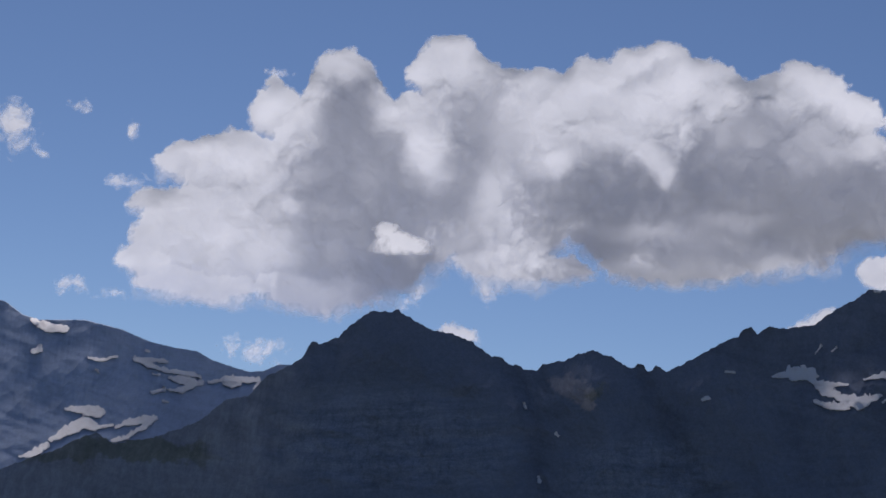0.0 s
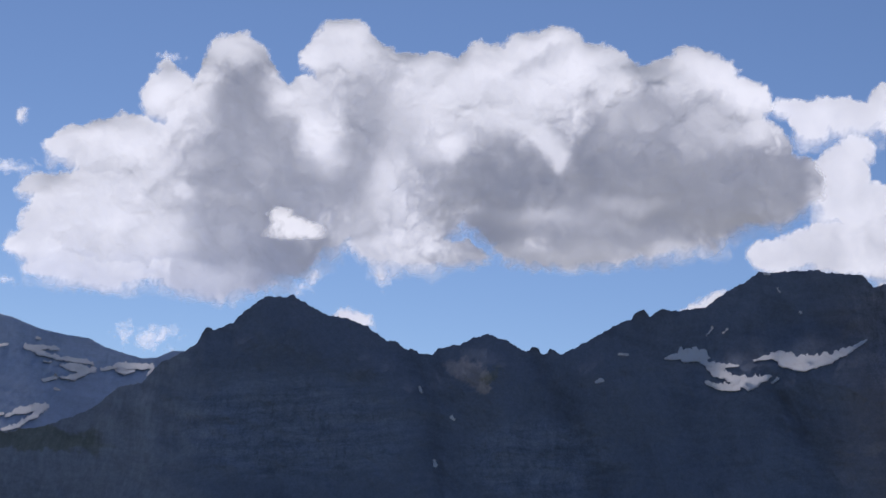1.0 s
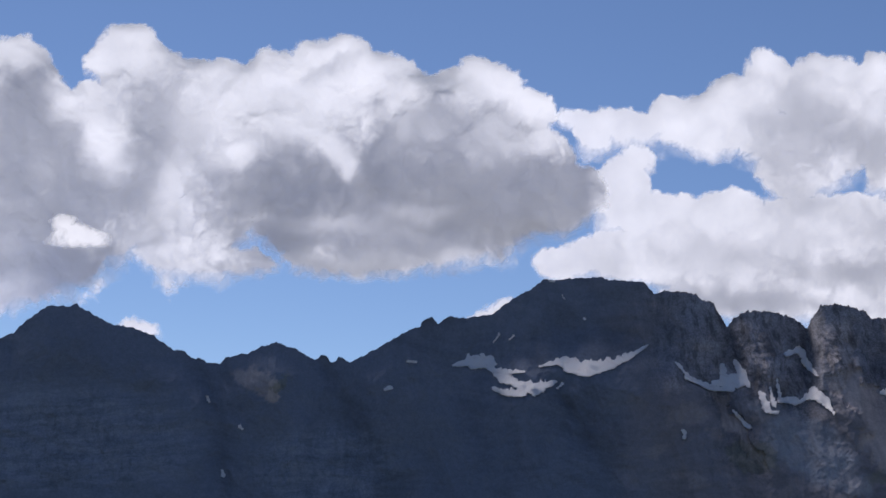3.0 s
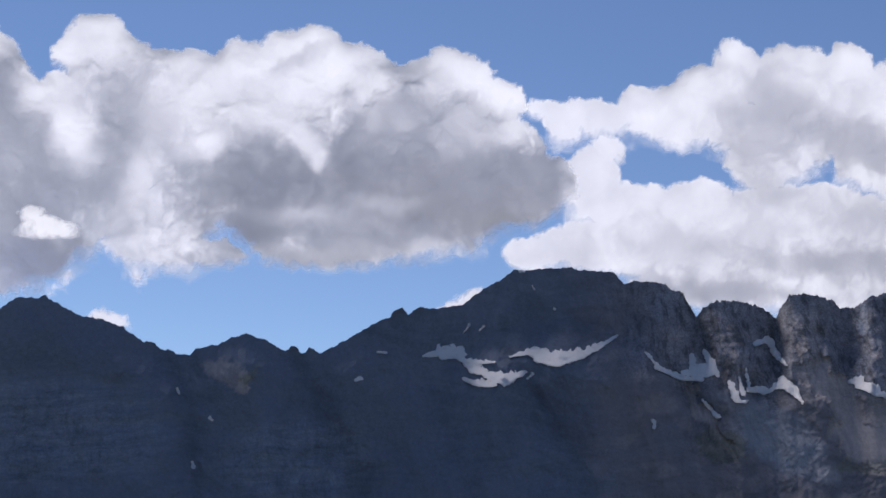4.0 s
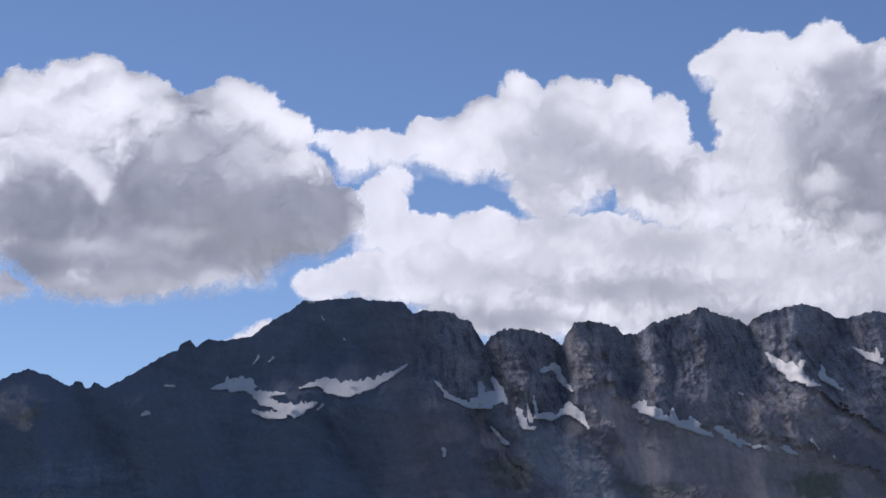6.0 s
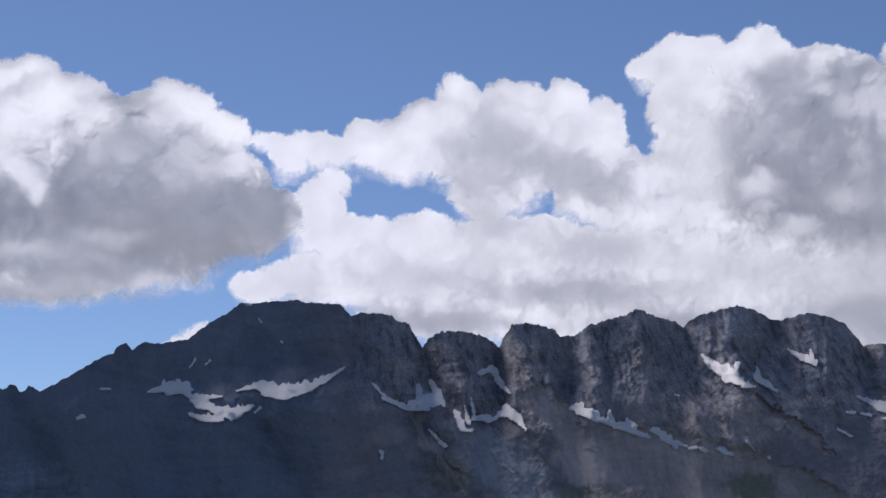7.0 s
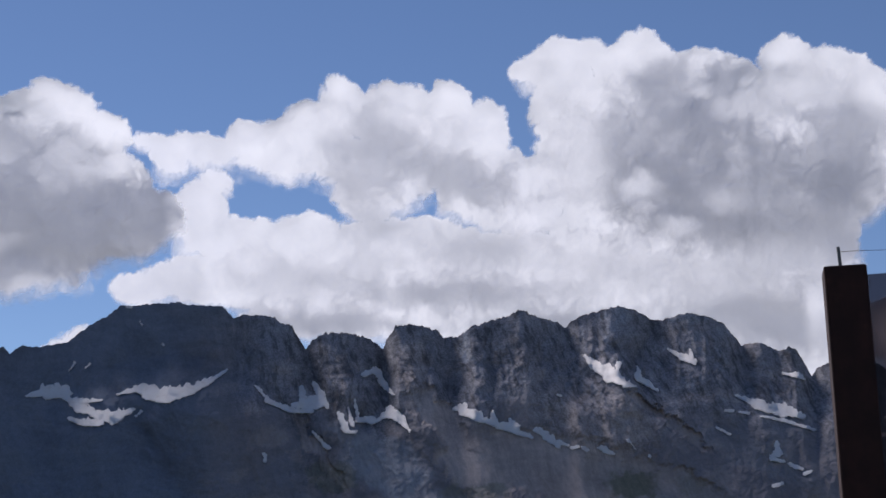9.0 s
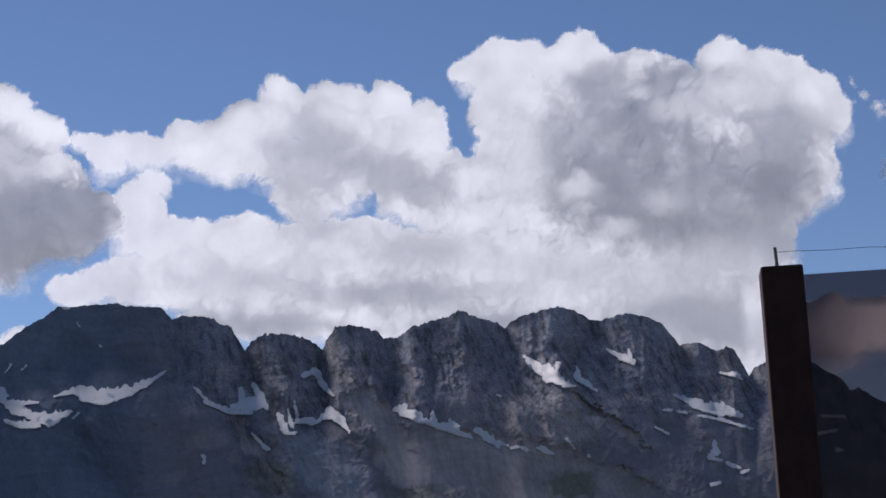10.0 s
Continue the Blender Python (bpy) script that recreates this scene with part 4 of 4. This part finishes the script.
HEADS_MIDDLE = [
    (-8.61, 16.8, 1.56, 0.84, 19, 0.02, 0.5), (-7.48, 16.54, 1.45, 0.7, -6, 0.06, 0.4), (-10.67, 15.34, 1.65, 0.6, 4, 0.1, 0.4), (-9.41, 14.7, 1.65, 0.52, -41, 0.08, 0.35), (-8.57, 13.91, 0.33, 0.6, -6, 0.16, 0.35),
    (-12.68, 14.1, 0.92, 0.52, 24, 0.05, 0.4), (-13.16, 15.8, 1.24, 1.1, 4, 0.12, 0.2), (-14.76, 12.78, 0.69, 1.04, 4, 0.16, 0.2), (-11.96, 16.36, 1.45, 1, 4, 0.06, 0.2), (-8.87, 11.96, 1.53, 0.34, 4, 0.4, 0),
    (-7.66, 16.14, 0.41, 0.28, 4, 0.3, 0.2), (-6.53, 15.49, 0.29, 0.6, -6, 0.4, 0.2), (-5.53, 15.42, 0.37, 0.36, 4, 0.42, 0.2),
]
HEADS_EAST = [
    (-5.4, 15.64, 1.55, 0.8, 2, 0.5, 0), (-2.35, 13.34, 2.56, 1.69, 2, 0.68, 0.25), (-0.41, 13.37, 1.19, 1.69, 2, 0.68, 0.2), (-3.44, 12.02, 2.24, 0.8, 2, 0.74, 0), (-4, 17.36, 1.29, 0.96, 2, 0.03, 0.3),
    (-1.9, 16.12, 0.87, 0.84, 2, 0.02, 0.35), (-2.5, 15.22, 1.24, 0.8, 2, 0.3, 0), (-1.37, 15.34, 0.5, 0.72, -18, 0.06, 0.4), (-6.62, 15.4, 0.25, 0.52, -18, 0.42, 0.2), (-5.55, 15.3, 0.33, 0.28, 2, 0.4, 0.2),
    (-4.41, 10.6, 0.91, 0.68, 2, 0.2, 0.2), (-5.01, 10.08, 1.21, 0.4, 2, 0.5, 0), (-6.1, 12.44, 1.43, 0.32, 2, 0.5, 0),
]
TAIL_SHADES = [
    (7.73, 15.63, 2.28, 1.24, -2, 0.42, 0), (10.37, 14.63, 1.96, 0.96, -2, 0.46, 0), (11.49, 14.13, 1.64, 0.76, -2, 0.44, 0), (7.09, 14.45, 1.23, 0.76, -2, 0.34, 0), (7.44, 16.42, 0.83, 0.6, -2, 0.34, 0),
    (6.56, 18.11, 0.94, 0.64, -2, 0, 0.3), (9.54, 17.43, 1.67, 0.52, -2, 0.03, 0.3), (4.47, 16.06, 2.07, 0.72, 16, 0.06, 0.2), (11.99, 16.3, 0.83, 1, -2, 0.1, 0.2), (8.38, 16.8, 0.83, 0.5, -2, 0.12, 0.3),
    (10.63, 16.05, 1.04, 0.6, -2, 0.16, 0.2),
]
BANK_SHADES = [
    (0.46, 10.67, 2.23, 0.68, -2, 0.175, 0.2), (5, 11.02, 3.04, 0.9, -2, 0.244, 0), (7.66, 12.95, 1.23, 0.8, -2, 0.336, 0), (4.78, 9.6, 4.04, 0.6, -2, 0.497, 0), (9.27, 12.27, 1.43, 0.48, -2, 0.0945, 0.5),
    (11.3, 12.04, 2.44, 0.8, -2, 0.359, 0), (7.63, 11.56, 1.42, 0.48, -2, 0.198, 0.3), (10.43, 10.48, 4.05, 0.6, -2, 0.451, 0), (14.42, 9.22, 3.63, 0.6, -2, 0.543, 0), (16.14, 11.23, 3.05, 1, -10, 0.198, 0.2),
    (18.56, 11.09, 2.23, 0.8, -2, 0.221, 0.2), (20.63, 9.37, 2.42, 1.1, -2, 0.5, 0), (22.16, 8.78, 1.61, 1.2, -2, 0.5, 0), (23.04, 9.4, 0.4, 1, -2, 0.152, 0.3),
]
TOWER_BELLIES = [
    (19.5, 16.07, 2.49, 1.89, -2, 0.68, 0), (17.96, 17.56, 1.25, 0.84, -2, 0.46, 0.25), (20.58, 16.88, 1.04, 1.2, -2, 0.57, 0.2), (16.8, 15.56, 1.45, 1.39, -2, 0.41, 0), (17.95, 14.3, 3.08, 1.49, -2, 0.71, 0),
    (19.67, 12.7, 3.06, 1.16, -2, 0.71, 0), (21.37, 13.86, 2.46, 1.79, -2, 0.64, 0), (22.32, 12.01, 2.24, 1.59, -2, 0.64, 0), (24.12, 13.43, 1.74, 2.29, -2, 0.71, 0), (24.9, 15.61, 1.65, 1.39, -2, 0.52, 0),
    (24.34, 11.46, 1.02, 1, -2, 0.57, 0),
]
TOWER_HEADS = [
    (14.05, 18.19, 1.68, 1.1, -2, 0.04, 0.2), (17.2, 18.6, 1.89, 0.6, -2, 0.02, 0.2), (23.12, 18.12, 1.47, 0.8, -2, 0.04, 0.3), (25.97, 16.47, 1.25, 1, -37, 0.08, 0.3), (22.03, 17.15, 1.25, 0.68, -2, 0.14, 0.2),
    (21.27, 16.52, 1.45, 0.56, -2, 0.24, 0.2), (17.16, 13.95, 0.74, 0.56, -2, 0.16, 0.3), (19.58, 17.15, 0.42, 0.28, -2, 0.2, 0.4), (18.54, 12.44, 0.69, 0.32, -2, 0.3, 0.3), (15.02, 14.97, 1.24, 1.79, -2, 0.14, 0),
    (20.53, 10.66, 3.04, 0.9, 8, 0.28, 0), (20.11, 13.26, 0.82, 0.48, -2, 0.38, 0), (23.41, 16.82, 1.25, 0.8, -2, 0.16, 0.3),
]
RAGGED_EDGE = [
    (-14.69, 11.23, 1.59, 1.39, 0.6), (-14.03, 10.47, 1.99, 1.00, 0.5), (-12.88, 11.54, 1.00, 0.90, 0.5), (-12.00, 10.40, 1.20, 0.60, 0.5),
]
cloud(RAGGED_EDGE + [
    (-20.43, 16.16, 1.43, 1.49, 1), (-20.40, 13.58, 2.59, 3.39, 1), (-22.79, 15.04, 1.10, 1.20, 1), (-23.00, 16.10, 0.44, 0.40, 1), (-23.99, 12.84, 2.19, 1.69, 1), (-25.92, 13.03, 1.00, 0.84, 1),
    (-26.45, 11.49, 1.30, 0.76, 1), (-26.72, 9.48, 1.39, 0.84, 1), (-24.54, 10.40, 2.99, 2.19, 1), (-21.34, 10.50, 2.99, 2.09, 1.1), (-19.49, 10.26, 2.79, 1.69, 1.2), (-24.98, 8.87, 2.59, 0.80, 1),
] + [
    (-20.79, 8.96, 2.59, 0.90, 1), (-16.55, 16.87, 1.63, 1.49, 1), (-15.68, 14.95, 2.19, 2.79, 1), (-17.61, 14.61, 1.59, 1.79, 1), (-14.42, 16.02, 1.49, 1.39, 1), (-16.45, 12.90, 2.19, 2.19, 1),
    (-18.35, 13.55, 1.59, 2.19, 1), (-18.38, 11.55, 2.19, 1.79, 1), (-16.90, 10.87, 1.20, 1.20, 0.8), (-13.21, 16.49, 1.20, 1.04, 1), (-11.14, 16.40, 1.69, 1.59, 1), (-9.13, 17.07, 2.15, 1.51, 1),
    (-10.59, 13.86, 3.19, 2.39, 1.1),
] + [
    (-7.48, 16.44, 2.09, 1.59, 1), (-5.99, 14.63, 3.19, 2.59, 1.1), (-3.69, 16.61, 1.55, 1.39, 1), (-9.06, 11.75, 3.19, 1.49, 1), (-13.25, 14.11, 2.19, 2.39, 1),
    (-5.08, 16.59, 1.39, 1.00, 1), (-13.52, 11.90, 1.20, 1.39, 0.8), (-2.10, 15.86, 1.16, 1.16, 1), (-3.17, 13.86, 3.19, 2.19, 1.1), (-1.12, 13.11, 1.89, 1.49, 1), (-6.56, 11.56, 4.38, 1.39, 1),
    (-8.15, 10.70, 3.19, 0.80, 1), (-7.13, 12.76, 2.59, 1.10, 1), (-22.69, 11.97, 1.83, 1.59, 1), (-12.47, 12.96, 1.23, 1.39, 0.9), (-12.35, 15.94, 1.24, 1.20, 1), (-4.29, 12.15, 2.79, 1.20, 0.8), (-2.51, 12.59, 2.19, 1.39, 0.7), (-9.46, 15.87, 1.20, 1.20, 1), (-12.97, 14.97, 1.20, 1.59, 1),
], BELLIES_WEST + BELLIES_MIDDLE + HEADS_EAST + HEADS_WEST + HEADS_MIDDLE, 4400, "broad heaped white cumulus cloud with dark grey belly", seed=1, flat=0.85, base=0.06, hem_shade=0.22)
cloud([
    (-18.36, 11.31, 0.64, 0.40, 1), (-17.93, 10.95, 1.16, 0.44, 1),
], [], 3000, "small bright white cloud scrap", seed=4, soft=0.75, base=0.0)
TAIL = [
    (1.30, 13.14, 1.10, 1.69, 0.64), (0.26, 15.30, 0.90, 0.90, 0.4), (1.89, 14.52, 0.80, 0.60, 0.4), (-0.42, 15.82, 0.90, 0.52, 0.48), (1.54, 15.53, 1.89, 0.80, 0.64), (3.60, 15.81, 1.89, 1.00, 0.72),
    (5.45, 16.08, 1.69, 1.39, 0.8), (6.49, 17.14, 1.00, 1.16, 0.8), (8.52, 16.59, 2.09, 1.35, 0.8), (10.34, 16.81, 1.16, 1.20, 0.8), (11.71, 15.87, 1.00, 1.49, 0.8), (7.87, 14.94, 2.59, 1.39, 0.8),
    (11.56, 14.51, 2.09, 1.20, 0.8), (9.50, 15.38, 1.39, 0.90, 0.8),
]
TAIL_BODY = [
    (13.17, 12.85, 1.53, 0.96, 0.7),
    (12.42, 13.70, 1.99, 1.59, 0.64), (8.32, 14.31, 1.49, 1.20, 0.72), (7.32, 15.12, 1.20, 0.90, 0.64), (12.34, 13.96, 1.49, 1.20, 0.72), (7.49, 13.97, 1.49, 1.20, 0.72), (10.86, 13.78, 1.20, 1.20, 0.72),
    (8.74, 14.64, 1.59, 1.00, 0.72), (10.32, 15.88, 1.49, 1.30, 0.8), (7.38, 13.65, 1.23, 1.00, 0.72), (13.64, 14.14, 1.23, 1.20, 0.64), (4.42, 15.21, 2.19, 0.84, 0.64),
]
BANK = [
    (-0.68, 10.65, 1.24, 0.88, 0.27), (1.54, 10.95, 2.79, 1.10, 0.3), (4.38, 10.95, 3.59, 1.55, 0.3), (3.98, 12.44, 1.79, 0.80, 0.27), (2.97, 12.25, 2.39, 1.10, 0.27), (5.10, 12.43, 1.79, 1.00, 0.27),
    (8.40, 11.58, 4.38, 1.69, 0.3), (12.32, 10.97, 3.79, 1.69, 0.3), (7.96, 9.71, 5.58, 1.20, 0.3), (13.22, 9.19, 4.38, 1.39, 0.3), (10.40, 12.25, 2.39, 0.70, 0.3), (16.49, 10.21, 6.38, 1.79, 0.3),
    (21.40, 9.12, 2.59, 1.79, 0.3), (23.22, 8.61, 0.90, 1.39, 0.3), (22.77, 7.76, 1.59, 1.20, 0.3),
]
TOWER = [
    (13.64, 18.04, 1.10, 0.84, 0.5), (15.00, 18.43, 1.79, 0.96, 0.5), (14.77, 16.85, 1.49, 1.59, 0.5), (17.27, 17.92, 1.83, 1.39, 0.5), (19.82, 17.08, 2.09, 1.55, 0.5), (16.32, 15.48, 2.99, 2.59, 0.5),
    (19.26, 14.70, 3.39, 2.99, 0.55), (17.12, 12.10, 3.59, 1.79, 0.5), (15.35, 14.36, 1.79, 2.19, 0.5), (20.24, 11.90, 2.39, 1.79, 0.5), (22.69, 17.87, 1.20, 0.96, 0.5), (24.21, 16.75, 1.89, 1.49, 0.5),
    (25.71, 15.82, 1.49, 1.55, 0.5), (24.36, 14.00, 2.19, 2.19, 0.5), (21.82, 14.61, 3.19, 3.19, 0.55), (22.58, 11.60, 2.29, 2.39, 0.5),
]
cloud(TAIL + TAIL_BODY + BANK + TOWER, TAIL_SHADES + BANK_SHADES + TOWER_BELLIES + TOWER_HEADS, 4850, "long bank of white cumulus cloud rising to heaped towers", seed=8, base=0.08)
cloud([
    (25.60, 8.24, 1.69, 1.39, 1), (27.13, 8.31, 1.59, 1.10, 1), (28.76, 7.80, 1.59, 1.00, 1),
], [(25.6, 7.3, 1.2, 0.7, 0, 0.4, 0)], 4750, "brownish grey cloud low over the ridge", seed=9, base=0.02)
cloud([
    (27.2, 16.66, 0.19, 0.3, 0.6), (27.52, 16.28, 0.33, 0.24, 0.6), (27.89, 15.77, 0.41, 0.4, 0.6),
], [], 4500, "small ragged white cloud scrap", seed=10, soft=1.0)
cloud([(28.10, 13.43, 0.60, 0.50, 0.5)], [], 4500, "small ragged white cloud scrap", seed=11, soft=1.2)
cloud([(-31.88, 13.55, 0.92, 0.80, 0.6)], [], 4500, "small ragged white cloud scrap", seed=12, soft=1.2)
cloud([(-29.77, 14.58, 0.40, 0.30, 0.6)], [], 4500, "small ragged white cloud scrap", seed=13, soft=1.0)
cloud([(-27.81, 13.89, 0.28, 0.40, 0.5)], [], 4500, "faint small cloud wisp", seed=14, soft=1.3)
cloud([(-29.24, 8.49, 0.68, 0.36, 0.7)], [], 4500, "small ragged white cloud scrap", seed=15, soft=0.9)
cloud([(-27.76, 8.25, 0.56, 0.20, 0.6)], [], 4500, "faint small cloud wisp", seed=16, soft=1.2)
cloud([(-22.59, 6.77, 1.10, 0.50, 0.5)], [], 4700, "faint pale cloud wisp over the far ridge", seed=17, soft=1.8)
cloud([
    (-17.14, 9.21, 0.36, 0.32, 0.8), (-17.46, 8.91, 0.52, 0.28, 0.8), (-17.71, 8.71, 0.40, 0.20, 0.6),
], [], 4500, "small white cloud behind the peak", seed=18, soft=0.9)
cloud([(-15.66, 7.87, 0.88, 0.60, 1)], [], 4700, "small white cloud behind the peak", seed=19, soft=0.6)
cloud([(-3.55, 8.78, 0.84, 0.44, 1), (-2.75, 9.05, 0.60, 0.50, 1)], [], 4700, "small white cloud behind the ridge", seed=20, soft=0.6)
cloud([(-27.82, 12.22, 0.86, 0.2, 0.5)], [], 4450, "faint small cloud wisp", seed=45, soft=1.5, base=0.1)
cloud([(-22.93, 16.47, 0.62, 0.2, 0.5)], [], 4450, "thin torn white cloud wisp", seed=46, soft=1.2, base=0.1)
cloud([(-30.83, 12.86, 0.33, 0.2, 0.5)], [], 4450, "faint small cloud wisp", seed=47, soft=1.5, base=0.1)
cloud([(-27.77, 8.29, 0.56, 0.18, 0.5)], [], 4450, "faint small cloud wisp", seed=48, soft=1.5, base=0.1)
cloud([(-14.77, 9.43, 0.36, 0.44, 0.5)], [], 4450, "faint small cloud wisp", seed=49, soft=1.2, base=0.1)
# unseen clouds added all round the rest of the sky, to bounce light onto the range
rng = random.Random(7)
for k in range(9):
    heart, low = 60 + k * 30.0, 14 + 4 * rng.random()
    heap = []
    for j in range(9):
        x = heart + rng.uniform(-10, 10)
        heap.append((x, low + rng.uniform(0, 8) * (1 - abs(x - heart) / 14), rng.uniform(4.5, 7), rng.uniform(3.5, 5.5), 1.0))
    cloud(heap, [(heart, low, 9, 3, 0, 0.6, 0)], 4600, "unseen white cumulus cloud added to bounce light", seed=60 + k, step=0.3, base=0.7, flat=0.6)


# ---- terrace screen: steel post, rod, wire and smoked glass ----
def part(name, bm, mat, parent=None, label=""):
    mesh = bpy.data.meshes.new(name)
    bm.to_mesh(mesh)
    bm.free()
    mesh.materials.append(mat)
    ob = new(name, mesh)
    ob.parent = parent
    return tagged(ob, label)


def box(w, d, h, bevel=0.0, segments=3):
    """A bevelled box standing on z = 0."""
    bm = bmesh.new()
    bmesh.ops.create_cube(bm, size=1)
    bmesh.ops.transform(bm, matrix=Matrix.Translation((0, 0, h / 2)) @ Matrix.Diagonal((w, d, h, 1)), verts=bm.verts)
    if bevel:
        bmesh.ops.bevel(bm, geom=bm.edges[:], offset=bevel, segments=segments, profile=0.5, affect="EDGES")
    return bm


def rod(r, h):
    bm = bmesh.new()
    bmesh.ops.create_cone(bm, cap_ends=True, segments=16, radius1=r, radius2=r * 0.92, depth=h, matrix=Matrix.Translation((0, 0, h / 2)))
    bmesh.ops.bevel(bm, geom=[e for e in bm.edges if abs(e.verts[0].co.z - e.verts[1].co.z) < 1e-6], offset=r * 0.25, segments=2, affect="EDGES")
    return bm


POST_X, POST_Y, POST_TOP, POST_W = 1.946, 4.352, 2.490, 0.121
TURN = -20.00
SPAN = 1.6
screen = tagged(new("terrace_screen"), "rust-brown steel posts holding a smoked glass pane", "screen")
screen.matrix_world = pose(POST_X, POST_Y, 0, 0, 0, TURN)
for k in range(2):
    post = part("post", box(POST_W, POST_W, POST_TOP, 0.007), STEEL, screen, "dark rust-brown square steel post")
    post.location = (k * (SPAN + POST_W), 0, 0)
    pin = part("pin", rod(0.0052, 0.085), WIRE, post, "thin dark steel pin")
    pin.location = (-0.008, 0, POST_TOP - 0.02)
    pin.rotation_euler = (0, radians(-2.0), 0)
pane = part("glass_pane", box(SPAN + 0.02, 0.010, POST_TOP - 0.12, 0.002, 1), GLASS, screen, "dark smoked glass pane")
pane.location = ((SPAN + POST_W) / 2, 0.01, 0.10)
rail = part("bottom_rail", box(SPAN, 0.05, 0.05, 0.004), STEEL, screen)
rail.location = ((SPAN + POST_W) / 2, 0.01, 0.05)


def wire():
    """A slack wire from pin to pin."""
    bm = bmesh.new()
    rings = []
    for i in range(33):
        k = i / 32
        x = -0.008 + k * (SPAN + POST_W)
        z = POST_TOP + 0.05 - 0.008 * 4 * k * (1 - k) + 0.0015 * math.sin(i * 1.7)
        rings.append([bm.verts.new((x, 0.0008 * math.cos(v * math.pi / 3), z + 0.0008 * math.sin(v * math.pi / 3))) for v in range(6)])
    for a, b in zip(rings, rings[1:]):
        for v in range(6):
            bm.faces.new((a[v], a[(v + 1) % 6], b[(v + 1) % 6], b[v]))
    return bm


part("wire", wire(), WIRE, screen, "thin slack wire between the pins")
